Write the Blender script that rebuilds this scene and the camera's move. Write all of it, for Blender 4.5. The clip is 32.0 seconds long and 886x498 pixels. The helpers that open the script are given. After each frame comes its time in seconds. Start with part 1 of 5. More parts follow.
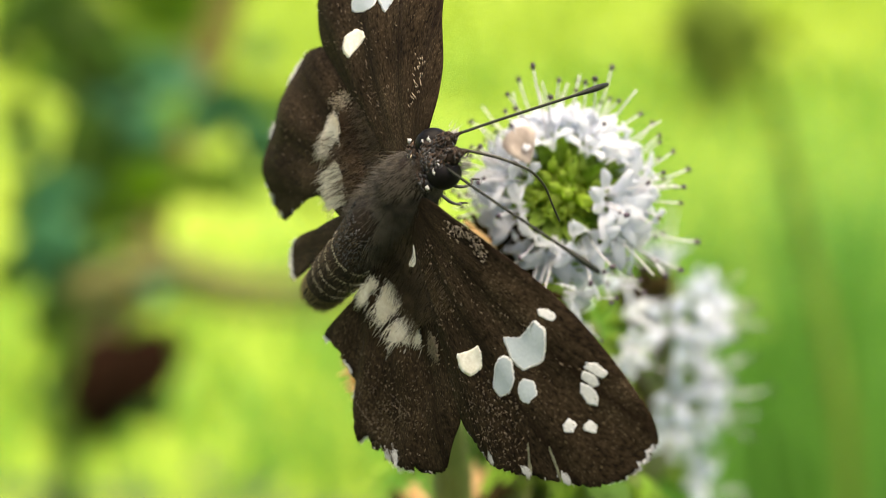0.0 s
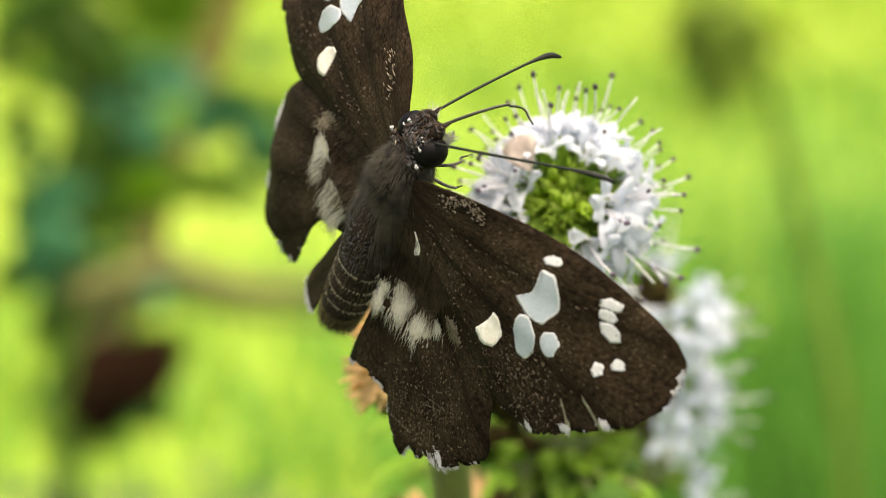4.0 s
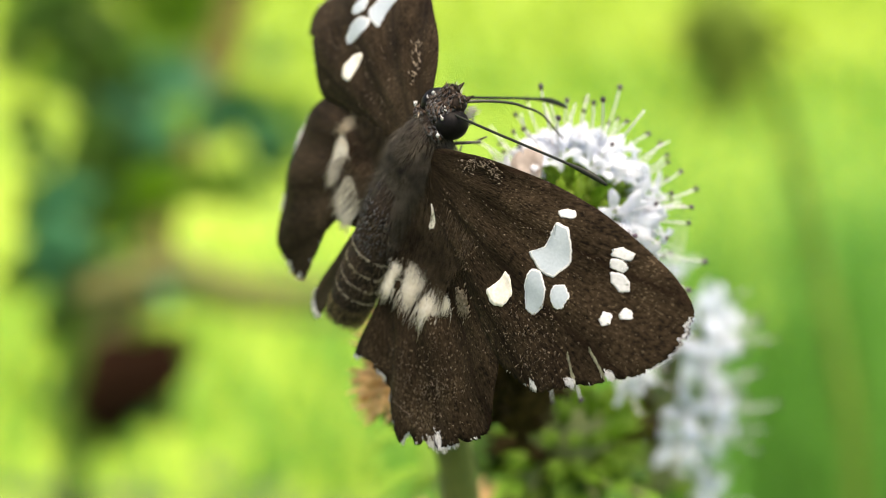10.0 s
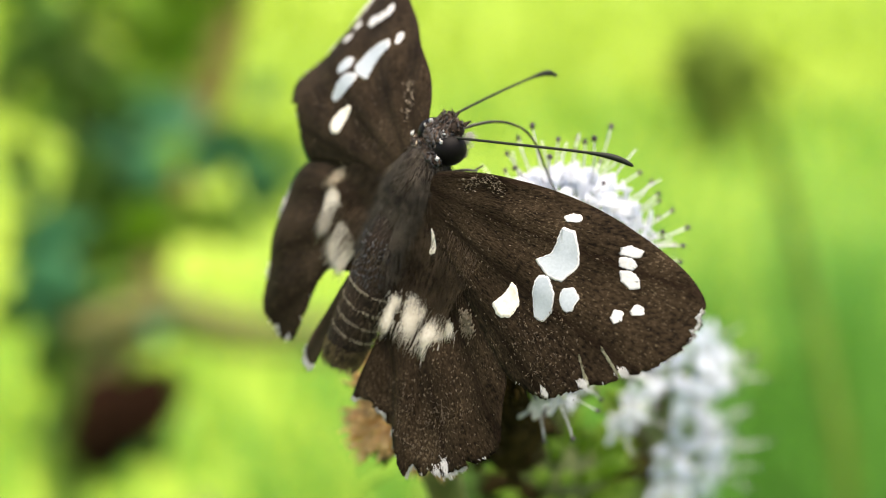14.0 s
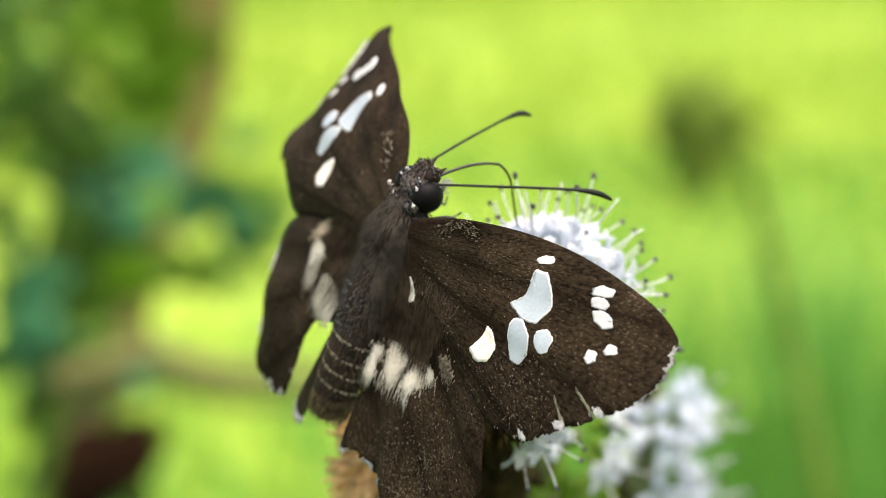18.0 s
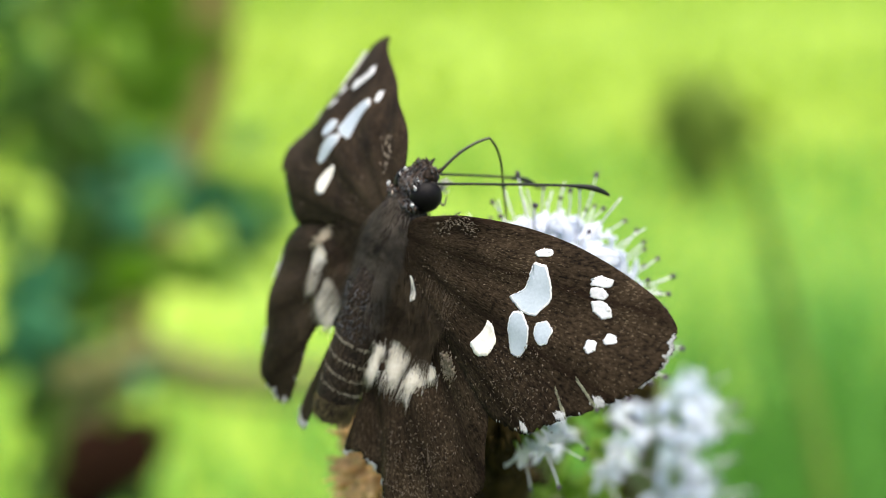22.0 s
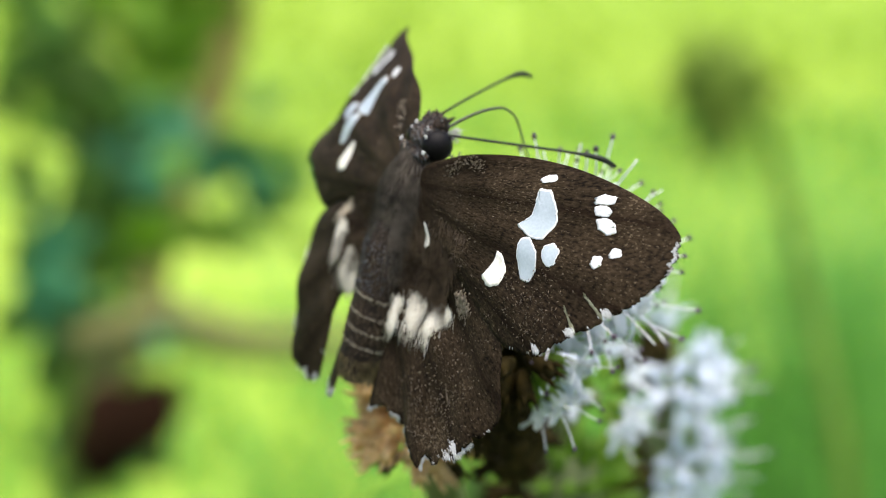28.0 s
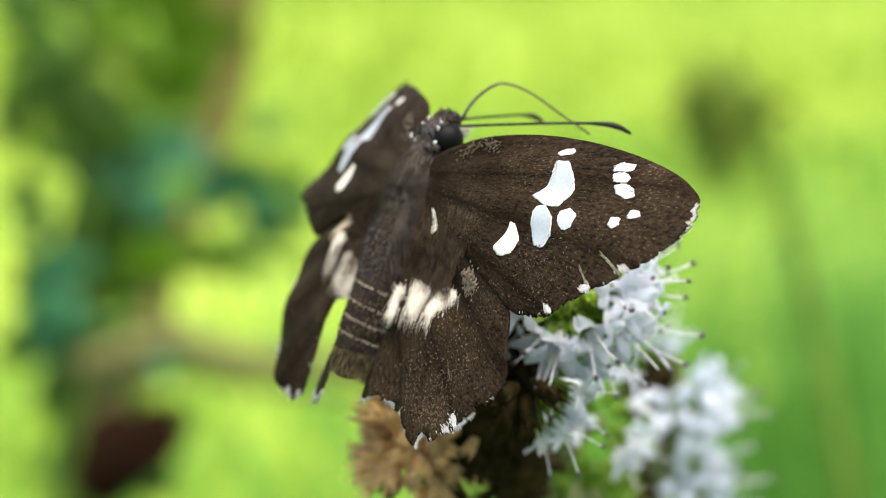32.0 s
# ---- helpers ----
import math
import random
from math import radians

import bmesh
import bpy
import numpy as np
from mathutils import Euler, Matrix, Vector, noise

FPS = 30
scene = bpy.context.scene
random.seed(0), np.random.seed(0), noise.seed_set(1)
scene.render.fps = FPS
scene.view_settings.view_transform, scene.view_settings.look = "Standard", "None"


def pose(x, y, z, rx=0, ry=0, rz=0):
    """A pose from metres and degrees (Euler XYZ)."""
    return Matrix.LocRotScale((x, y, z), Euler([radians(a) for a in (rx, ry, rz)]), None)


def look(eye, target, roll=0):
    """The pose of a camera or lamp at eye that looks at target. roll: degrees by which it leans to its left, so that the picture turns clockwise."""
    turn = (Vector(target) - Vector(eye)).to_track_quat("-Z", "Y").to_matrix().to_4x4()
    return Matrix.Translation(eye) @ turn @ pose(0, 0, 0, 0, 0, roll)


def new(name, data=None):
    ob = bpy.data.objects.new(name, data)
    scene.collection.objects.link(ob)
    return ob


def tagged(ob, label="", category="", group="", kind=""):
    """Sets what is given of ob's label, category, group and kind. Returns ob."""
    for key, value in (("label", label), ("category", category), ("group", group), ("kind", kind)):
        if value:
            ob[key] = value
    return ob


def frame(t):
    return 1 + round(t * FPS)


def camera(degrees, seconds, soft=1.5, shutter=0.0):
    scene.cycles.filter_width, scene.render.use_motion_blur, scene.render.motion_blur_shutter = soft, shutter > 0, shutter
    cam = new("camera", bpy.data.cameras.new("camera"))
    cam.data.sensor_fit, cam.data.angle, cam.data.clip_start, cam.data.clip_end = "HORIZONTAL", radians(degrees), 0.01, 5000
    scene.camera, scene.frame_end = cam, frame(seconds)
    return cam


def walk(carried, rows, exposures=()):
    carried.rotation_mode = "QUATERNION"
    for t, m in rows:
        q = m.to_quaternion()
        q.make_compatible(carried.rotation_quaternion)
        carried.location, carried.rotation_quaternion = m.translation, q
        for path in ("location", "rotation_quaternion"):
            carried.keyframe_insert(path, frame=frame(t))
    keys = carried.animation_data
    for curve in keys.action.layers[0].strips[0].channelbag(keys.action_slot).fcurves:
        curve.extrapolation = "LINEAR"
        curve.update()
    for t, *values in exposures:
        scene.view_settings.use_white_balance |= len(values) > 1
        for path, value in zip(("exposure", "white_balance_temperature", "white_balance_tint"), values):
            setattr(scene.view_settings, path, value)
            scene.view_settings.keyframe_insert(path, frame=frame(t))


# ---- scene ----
import collections

MM = 0.001
EYE_LIFT = 750.0

# ---------------------------------------------------------------- camera
cam = camera(20.0, 32.0, soft=1.0)
cam.data.dof.use_dof = True
cam.data.dof.focus_distance = 0.1545
cam.data.dof.aperture_fstop = 31.0
cam.data.dof.aperture_blades = 0

# seconds, height of the eye, tilt, turn
CAMERA_ROWS = [
    (0, 0.74840, -14.542, 0.126), (0.5, 0.74841, -14.781, 0.125), (1, 0.74843, -14.828, 0.106), (1.5, 0.74846, -14.975, 0.026),
    (2, 0.74850, -14.948, -0.115), (2.5, 0.74855, -14.966, -0.173), (4.5, 0.74884, -14.248, 0.251), (5, 0.74893, -14.064, 0.372),
    (5.5, 0.74902, -13.959, 0.573), (6, 0.74911, -13.933, 0.533), (6.5, 0.74920, -13.963, 0.435), (7, 0.74929, -13.992, 0.215),
    (7.5, 0.74938, -14.259, 0.214), (8, 0.74947, -14.450, 0.274), (8.5, 0.74956, -14.461, 0.395), (9, 0.74964, -14.533, 0.576),
    (9.5, 0.74971, -14.479, 0.456), (10, 0.74978, -14.539, 0.317), (10.5, 0.74985, -14.481, 0.217), (11, 0.74990, -14.521, 0.358),
    (11.5, 0.74994, -14.375, 0.138), (12, 0.74997, -14.328, 0.199), (12.5, 0.74999, -14.057, 0.040), (13, 0.75000, -14.000, -0.000),
    (13.5, 0.75000, -13.862, -0.040), (14, 0.75000, -13.725, 0.121), (14.5, 0.75000, -13.490, 0.122), (16.5, 0.75000, -12.769, -0.538),
    (17, 0.75000, -12.751, -0.419), (17.5, 0.75000, -12.553, -0.499), (18, 0.75000, -12.596, -0.277), (18.5, 0.75000, -12.712, -0.338),
    (19, 0.75000, -12.810, -0.458), (19.5, 0.75000, -12.870, -0.419), (20, 0.75000, -12.909, -0.439), (20.5, 0.75000, -12.970, -0.319),
    (21, 0.75000, -13.028, -0.299), (21.5, 0.75000, -12.990, -0.278), (22, 0.75000, -12.616, -0.217), (22.5, 0.75000, -12.672, -0.458),
    (23, 0.75000, -12.612, -0.519), (23.5, 0.75000, -12.711, -0.419), (24, 0.75000, -12.790, -0.519), (24.5, 0.75000, -13.008, -0.359),
    (25, 0.75000, -13.186, -0.338), (25.5, 0.75000, -13.286, -0.239), (27.5, 0.75000, -13.389, 0.042), (28, 0.75000, -13.490, 0.161),
    (28.5, 0.75000, -13.339, 0.015), (29, 0.75000, -13.211, 0.093), (29.5, 0.75000, -13.236, 0.041), (30, 0.75000, -13.392, 0.132),
    (30.5, 0.75000, -13.430, 0.119), (31, 0.75000, -13.277, 0.211), (31.5, 0.75000, -13.123, 0.211), (32, 0.75000, -12.917, 0.251),
]
walk(cam, [(t, pose(0, 0, z, 90 + tilt, 0, turn)) for t, z, tilt, turn in CAMERA_ROWS], exposures=[(0, 0.94, 8300, 14), (6, 0.97, 8100, 14), (12, 0.98, 7650, 14), (18, 0.93, 7350, 14), (21, 0.9, 6850, 13), (24, 0.88, 6650, 12), (26, 0.88, 6600, 12), (30, 0.9, 6750, 13), (32, 0.92, 7000, 13)])

# ---------------------------------------------------------------- sky, sun
SUN_ELEVATION, SUN_TURN = 76.0, 150.0  # turn: from the way the camera looks towards its right
world = bpy.data.worlds.new("sky")
scene.world = world
world.use_nodes = True
wn = world.node_tree
wn.nodes.clear()
sky = wn.nodes.new("ShaderNodeTexSky")
sky.sky_type, sky.sun_disc = "NISHITA", False
sky.sun_elevation, sky.sun_rotation = radians(SUN_ELEVATION), radians(SUN_TURN)
sky.air_density, sky.dust_density = 1.0, 1.5
bg = wn.nodes.new("ShaderNodeBackground")
bg.inputs["Strength"].default_value = 0.15
wo = wn.nodes.new("ShaderNodeOutputWorld")
wn.links.new(sky.outputs[0], bg.inputs["Color"])
wn.links.new(bg.outputs[0], wo.inputs["Surface"])

sun = new("sun", bpy.data.lights.new("sun", "SUN"))
sun.data.energy, sun.data.angle, sun.data.color = 4.0, radians(75.0), (1.0, 0.95, 0.86)
se, st = radians(SUN_ELEVATION), radians(SUN_TURN)
sun.matrix_world = look((math.sin(st) * math.cos(se) * 5, math.cos(st) * math.cos(se) * 5, math.sin(se) * 5 + 0.7), (0, 0, 0.7))


# ---------------------------------------------------------------- materials
def material(name, dark, light, scale=900.0, rough=0.6, bump=0.2, blotch=120.0, blotch_mix=0.35, through_light=0.0,
             speck=None, speck_scale=5000.0, speck_cut=0.62, sheen=0.0, vary=0.0, coat=0.0, gloss=0.5):
    """Two tones mixed by fine grain and by large stains, with fine relief; through_light lets light pass; speck: a third tone in small dots."""
    m = bpy.data.materials.new(name)
    m.use_nodes = True
    nt = m.node_tree
    nt.nodes.clear()
    out = nt.nodes.new("ShaderNodeOutputMaterial")
    p = nt.nodes.new("ShaderNodeBsdfPrincipled")
    tc = nt.nodes.new("ShaderNodeTexCoord")
    fine = nt.nodes.new("ShaderNodeTexNoise")
    fine.inputs["Scale"].default_value, fine.inputs["Detail"].default_value = scale, 4
    big = nt.nodes.new("ShaderNodeTexNoise")
    big.inputs["Scale"].default_value, big.inputs["Detail"].default_value = blotch, 2
    nt.links.new(tc.outputs["Object"], fine.inputs["Vector"])
    nt.links.new(tc.outputs["Object"], big.inputs["Vector"])
    blend = nt.nodes.new("ShaderNodeMix")
    blend.inputs[0].default_value = blotch_mix
    nt.links.new(fine.outputs["Fac"], blend.inputs[2])
    nt.links.new(big.outputs["Fac"], blend.inputs[3])
    ramp = nt.nodes.new("ShaderNodeValToRGB")
    ramp.color_ramp.elements[0].position, ramp.color_ramp.elements[1].position = 0.36, 0.66
    ramp.color_ramp.elements[0].color, ramp.color_ramp.elements[1].color = (*dark, 1), (*light, 1)
    nt.links.new(blend.outputs[0], ramp.inputs[0])
    tone = ramp.outputs[0]
    if speck:
        dots = nt.nodes.new("ShaderNodeTexNoise")
        dots.inputs["Scale"].default_value, dots.inputs["Detail"].default_value = speck_scale, 2
        nt.links.new(tc.outputs["Object"], dots.inputs["Vector"])
        cut = nt.nodes.new("ShaderNodeMapRange")
        cut.inputs["From Min"].default_value, cut.inputs["From Max"].default_value = speck_cut, speck_cut + 0.1
        nt.links.new(dots.outputs["Fac"], cut.inputs["Value"])
        mix = nt.nodes.new("ShaderNodeMix")
        mix.data_type = "RGBA"
        mix.inputs["B"].default_value = (*speck, 1)
        nt.links.new(cut.outputs[0], mix.inputs[0])
        nt.links.new(tone, mix.inputs["A"])
        tone = mix.outputs["Result"]
    if vary:
        info = nt.nodes.new("ShaderNodeObjectInfo")
        hsv = nt.nodes.new("ShaderNodeHueSaturation")
        span = nt.nodes.new("ShaderNodeMapRange")
        span.inputs["To Min"].default_value, span.inputs["To Max"].default_value = 1 - vary, 1 + vary
        nt.links.new(info.outputs["Random"], span.inputs["Value"])
        nt.links.new(span.outputs[0], hsv.inputs["Value"])
        nt.links.new(tone, hsv.inputs["Color"])
        tone = hsv.outputs[0]
    nt.links.new(tone, p.inputs["Base Color"])
    p.inputs["Roughness"].default_value = rough
    p.inputs["Specular IOR Level"].default_value = gloss
    p.inputs["Sheen Weight"].default_value = sheen
    p.inputs["Coat Weight"].default_value = coat
    if bump:
        b = nt.nodes.new("ShaderNodeBump")
        b.inputs["Strength"].default_value, b.inputs["Distance"].default_value = bump, 0.3 / scale
        nt.links.new(fine.outputs["Fac"], b.inputs["Height"])
        nt.links.new(b.outputs[0], p.inputs["Normal"])
    surface = p.outputs[0]
    if through_light:
        tr = nt.nodes.new("ShaderNodeBsdfTranslucent")
        nt.links.new(tone, tr.inputs["Color"])
        ms = nt.nodes.new("ShaderNodeMixShader")
        ms.inputs[0].default_value = through_light
        nt.links.new(surface, ms.inputs[1])
        nt.links.new(tr.outputs[0], ms.inputs[2])
        surface = ms.outputs[0]
    nt.links.new(surface, out.inputs["Surface"])
    return m


def wing_material():
    """Brown wing scales: grain and streaks that run out along the veins, rubbed pale scales in places, darker vein lines."""
    m = bpy.data.materials.new("wing_scales")
    m.use_nodes = True
    nt = m.node_tree
    p = nt.nodes["Principled BSDF"]

    def node(kind, **put):
        n = nt.nodes.new(kind)
        for k, v in put.items():
            n.inputs[int(k[1:])].default_value = v
        return n

    def maths(op, a, b=None):
        n = nt.nodes.new("ShaderNodeMath")
        n.operation = op
        for i, v in enumerate((a, b)):
            if v is None:
                continue
            if isinstance(v, (int, float)):
                n.inputs[i].default_value = v
            else:
                nt.links.new(v, n.inputs[i])
        return n.outputs[0]

    tc = nt.nodes.new("ShaderNodeTexCoord")
    sep = nt.nodes.new("ShaderNodeSeparateXYZ")
    nt.links.new(tc.outputs["Object"], sep.inputs[0])
    x = maths("ADD", maths("ABSOLUTE", sep.outputs[0]), 0.002)
    y = maths("SUBTRACT", sep.outputs[1], 0.001)
    angle = maths("ARCTAN2", y, x)
    far = maths("SQRT", maths("ADD", maths("MULTIPLY", x, x), maths("MULTIPLY", y, y)))

    def grain(across, along, detail):
        c = nt.nodes.new("ShaderNodeCombineXYZ")
        nt.links.new(maths("MULTIPLY", angle, across), c.inputs[0])
        nt.links.new(maths("MULTIPLY", far, along), c.inputs[1])
        n = nt.nodes.new("ShaderNodeTexNoise")
        n.inputs["Scale"].default_value, n.inputs["Detail"].default_value = 1.0, detail
        nt.links.new(c.outputs[0], n.inputs["Vector"])
        return n.outputs["Fac"]

    fine, streak = grain(105.0, 2900.0, 3), grain(45.0, 520.0, 4)
    big = nt.nodes.new("ShaderNodeTexNoise")
    big.inputs["Scale"].default_value, big.inputs["Detail"].default_value = 210.0, 3
    nt.links.new(tc.outputs["Object"], big.inputs["Vector"])
    tone = maths("ADD", maths("ADD", maths("MULTIPLY", fine, 0.5), maths("MULTIPLY", streak, 0.26)), maths("MULTIPLY", big.outputs["Fac"], 0.24))
    ramp = nt.nodes.new("ShaderNodeValToRGB")
    ramp.color_ramp.elements[0].position, ramp.color_ramp.elements[1].position = 0.385, 0.635
    ramp.color_ramp.elements[0].color, ramp.color_ramp.elements[1].color = (0.0036, 0.0021, 0.001, 1), (0.0405, 0.027, 0.0152, 1)
    nt.links.new(tone, ramp.inputs[0])
    dots = grain(150.0, 4200.0, 2)
    cut = nt.nodes.new("ShaderNodeMapRange")
    cut.inputs["From Min"].default_value, cut.inputs["From Max"].default_value = 0.685, 0.8
    nt.links.new(maths("ADD", maths("MULTIPLY", dots, 0.8), maths("MULTIPLY", big.outputs["Fac"], 0.4)), cut.inputs["Value"])
    rub = nt.nodes.new("ShaderNodeMix")
    rub.data_type = "RGBA"
    rub.inputs["B"].default_value = (0.105, 0.078, 0.048, 1)
    nt.links.new(cut.outputs[0], rub.inputs[0])
    nt.links.new(ramp.outputs[0], rub.inputs["A"])
    vein = maths("POWER", maths("ABSOLUTE", maths("COSINE", maths("MULTIPLY", angle, 13.0))), 60.0)
    dark = nt.nodes.new("ShaderNodeMix")
    dark.data_type = "RGBA"
    dark.inputs["B"].default_value = (0.008, 0.0035, 0.002, 1)
    nt.links.new(maths("MULTIPLY", vein, 0.55), dark.inputs[0])
    nt.links.new(rub.outputs["Result"], dark.inputs["A"])
    nt.links.new(dark.outputs["Result"], p.inputs["Base Color"])
    p.inputs["Roughness"].default_value, p.inputs["Specular IOR Level"].default_value = 0.75, 0.05
    b = nt.nodes.new("ShaderNodeBump")
    b.inputs["Strength"].default_value, b.inputs["Distance"].default_value = 0.7, 0.00006
    nt.links.new(fine, b.inputs["Height"])
    nt.links.new(b.outputs[0], p.inputs["Normal"])
    return m


WING = wing_material()
HYALINE = material("clear_wing_spot", (0.33, 0.38, 0.41), (0.41, 0.46, 0.49), 5000, 0.42, 0.15, 700, 0.4, 0.0, gloss=0.45)
MEMBRANE = material("bare_wing_membrane", (0.12, 0.12, 0.07), (0.27, 0.27, 0.18), 3000, 0.5, 0.2, 600, 0.4, 0.3, gloss=0.3)
CREAM = material("cream_scales", (0.7, 0.64, 0.52), (0.88, 0.84, 0.74), 4000, 0.7, 0.3, 600, 0.3, 0.05, gloss=0.2)
FRINGE = material("white_fringe_scales", (0.58, 0.58, 0.57), (0.76, 0.76, 0.745), 4000, 0.7, 0.3, 600, 0.3, 0.2)
FUR = material("grey_brown_fur", (0.028, 0.024, 0.019), (0.165, 0.138, 0.108), 1500, 0.7, 0.0, 300, 0.5, 0.0, gloss=0.2)
HAIR = material("brown_wing_hair", (0.032, 0.022, 0.013), (0.145, 0.105, 0.068), 1500, 0.7, 0.0, 300, 0.5, 0.0, gloss=0.15)
BODY = material("dark_body_scales", (0.005, 0.0033, 0.0022), (0.032, 0.021, 0.014), 4200, 0.7, 0.6, 500, 0.4,
                speck=(0.1, 0.078, 0.056), speck_scale=6000, speck_cut=0.63, gloss=0.15)
FLECK = material("pale_grey_scales", (0.3, 0.29, 0.28), (0.68, 0.67, 0.65), 5000, 0.7, 0.3, gloss=0.2)
GREY_SCALE = material("slate_grey_scales", (0.025, 0.025, 0.026), (0.1, 0.098, 0.098), 5000, 0.65, 0.3, 900, 0.5, gloss=0.2)
OCHRE_SCALE = material("brown_ochre_scales", (0.015, 0.009, 0.006), (0.09, 0.056, 0.036), 5000, 0.65, 0.3, 900, 0.5, gloss=0.25)
BAND = material("pale_band_scales", (0.3, 0.25, 0.18), (0.6, 0.53, 0.41), 5000, 0.7, 0.3, gloss=0.2)
TAN_DOWN = material("tan_down", (0.07, 0.05, 0.022), (0.26, 0.2, 0.1), 1500, 0.7, 0.0, 300, 0.5, 0.0, gloss=0.2)
BAND_DULL = material("dull_pale_scales", (0.12, 0.095, 0.065), (0.36, 0.3, 0.225), 6000, 0.7, 0.3, 2500, 0.5, gloss=0.15)
FAINT = material("faint_cream_scales", (0.05, 0.038, 0.025), (0.17, 0.135, 0.095), 7000, 0.7, 0.3, 2500, 0.5, gloss=0.15)
EYE = material("black_compound_eye", (0.002, 0.0015, 0.0015), (0.005, 0.004, 0.004), 6000, 0.5, 0.1, gloss=0.12)
HORN = material("black_antenna_horn", (0.005, 0.007, 0.004), (0.013, 0.016, 0.009), 4000, 0.5, 0.2, gloss=0.25)
TONGUE = material("dark_proboscis", (0.008, 0.009, 0.004), (0.035, 0.035, 0.016), 3000, 0.4, 0.2)
LEG = material("grey_leg_scales", (0.025, 0.021, 0.018), (0.12, 0.11, 0.1), 4000, 0.6, 0.3)

PETAL = material("white_lilac_petal", (0.77, 0.805, 0.865), (0.92, 0.94, 0.97), 2200, 0.55, 0.1, 350, 0.5, 0.68, vary=0.05)
PETAL_COOL = material("bluish_white_petal", (0.71, 0.77, 0.85), (0.87, 0.915, 0.965), 2200, 0.55, 0.15, 350, 0.5, 0.5, vary=0.08)
FILAMENT = material("white_filament", (0.68, 0.68, 0.72), (0.85, 0.85, 0.88), 3000, 0.5, 0.1, through_light=0.3)
ANTHER = material("purple_grey_anther", (0.012, 0.009, 0.016), (0.1, 0.07, 0.1), 6000, 0.6, 0.5, vary=0.4)
WITHERED = material("withered_tan_petal", (0.5, 0.42, 0.36), (0.76, 0.68, 0.62), 1800, 0.7, 0.3, 400, 0.5, 0.4)
GREEN = material("fresh_green_calyx", (0.15, 0.29, 0.025), (0.36, 0.54, 0.08), 1500, 0.5, 0.3, 300, 0.5, 0.58, vary=0.2)
YOUNG = material("lime_green_young_calyx", (0.34, 0.5, 0.06), (0.56, 0.74, 0.13), 1500, 0.5, 0.2, 300, 0.5, 0.6, vary=0.15)
DRIED = material("dried_tan_calyx", (0.62, 0.37, 0.13), (0.92, 0.66, 0.34), 1600, 0.75, 0.5, 300, 0.5, 0.18, vary=0.3)
# near-black calyx tone: the shade between the whorls put into the colour
CALYX_SHADE = material("calyx_shade_tone", (0.01, 0.008, 0.002), (0.055, 0.038, 0.01), 1600, 0.8, 0.5, vary=0.3, gloss=0.08)
STEM = material("green_stem", (0.07, 0.1, 0.02), (0.16, 0.2, 0.05), 900, 0.6, 0.3, 150, 0.5)
LEAF = material("mint_leaf", (0.035, 0.1, 0.012), (0.09, 0.2, 0.025), 700, 0.5, 0.4, 90, 0.5, 0.3, vary=0.25, gloss=0.2)
LEAF_OLIVE = material("fresh_green_leaf", (0.13, 0.28, 0.022), (0.25, 0.43, 0.05), 300, 0.5, 0.3, 60, 0.5, 0.35, vary=0.2, gloss=0.2)
BOUNCE_CUT = material("bounce_cut_leaf", (0.018, 0.04, 0.008), (0.045, 0.085, 0.018), 120, 0.6, 0.3, 9, 0.5)
LEAF_COOL = material("cool_green_leaf", (0.03, 0.15, 0.062), (0.065, 0.245, 0.095), 300, 0.45, 0.3, 40, 0.5, 0.2, vary=0.15, gloss=0.2)
TRUNK = material("dark_green_trunk", (0.04, 0.085, 0.01), (0.09, 0.15, 0.022), 300, 0.7, 0.3, 60, 0.5, gloss=0.1)
LEAF_MID = material("olive_green_leaf", (0.09, 0.22, 0.006), (0.16, 0.34, 0.012), 300, 0.5, 0.3, 40, 0.5, 0.4, vary=0.15, gloss=0.2)
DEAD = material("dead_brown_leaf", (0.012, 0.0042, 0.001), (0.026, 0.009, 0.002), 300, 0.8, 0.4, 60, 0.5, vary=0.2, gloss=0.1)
SEED = material("dark_seed_head", (0.115, 0.19, 0.02), (0.2, 0.3, 0.042), 400, 0.8, 0.5, 90, 0.5, 0.3, gloss=0.2)
STALK_GREEN = material("sunlit_green_stalk", (0.075, 0.14, 0.014), (0.14, 0.22, 0.03), 400, 0.7, 0.3, 60, 0.5, gloss=0.2)
STALK = material("brown_stalk", (0.1, 0.1, 0.023), (0.18, 0.175, 0.045), 300, 0.7, 0.3, 60, 0.5)
BRANCH = material("tan_branch", (0.12, 0.11, 0.027), (0.2, 0.18, 0.05), 300, 0.7, 0.3, 60, 0.5, gloss=0.1)
BLADE = material("grass_blade", (0.17, 0.3, 0.015), (0.32, 0.45, 0.03), 60, 0.5, 0.1, 4, 0.6, 0.35, vary=0.2)
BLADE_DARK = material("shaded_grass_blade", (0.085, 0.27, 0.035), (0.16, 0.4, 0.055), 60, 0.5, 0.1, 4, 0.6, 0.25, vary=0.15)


# ---------------------------------------------------------------- mesh helpers (lengths in millimetres)
def mesh_of(name, verts, faces, mats, picks=None, smooth=True):
    me = bpy.data.meshes.new(name)
    me.from_pydata([(x * MM, y * MM, z * MM) for x, y, z in verts], [], faces)
    for m in mats if isinstance(mats, (list, tuple)) else [mats]:
        me.materials.append(m)
    if picks:
        me.polygons.foreach_set("material_index", picks)
    me.polygons.foreach_set("use_smooth", [smooth] * len(me.polygons))
    me.update()
    return me


def part(name, me, parent, at=None, label=""):
    ob = new(name, me)
    ob.parent = parent
    if at is not None:
        ob.matrix_basis = at
    return tagged(ob, label=label)


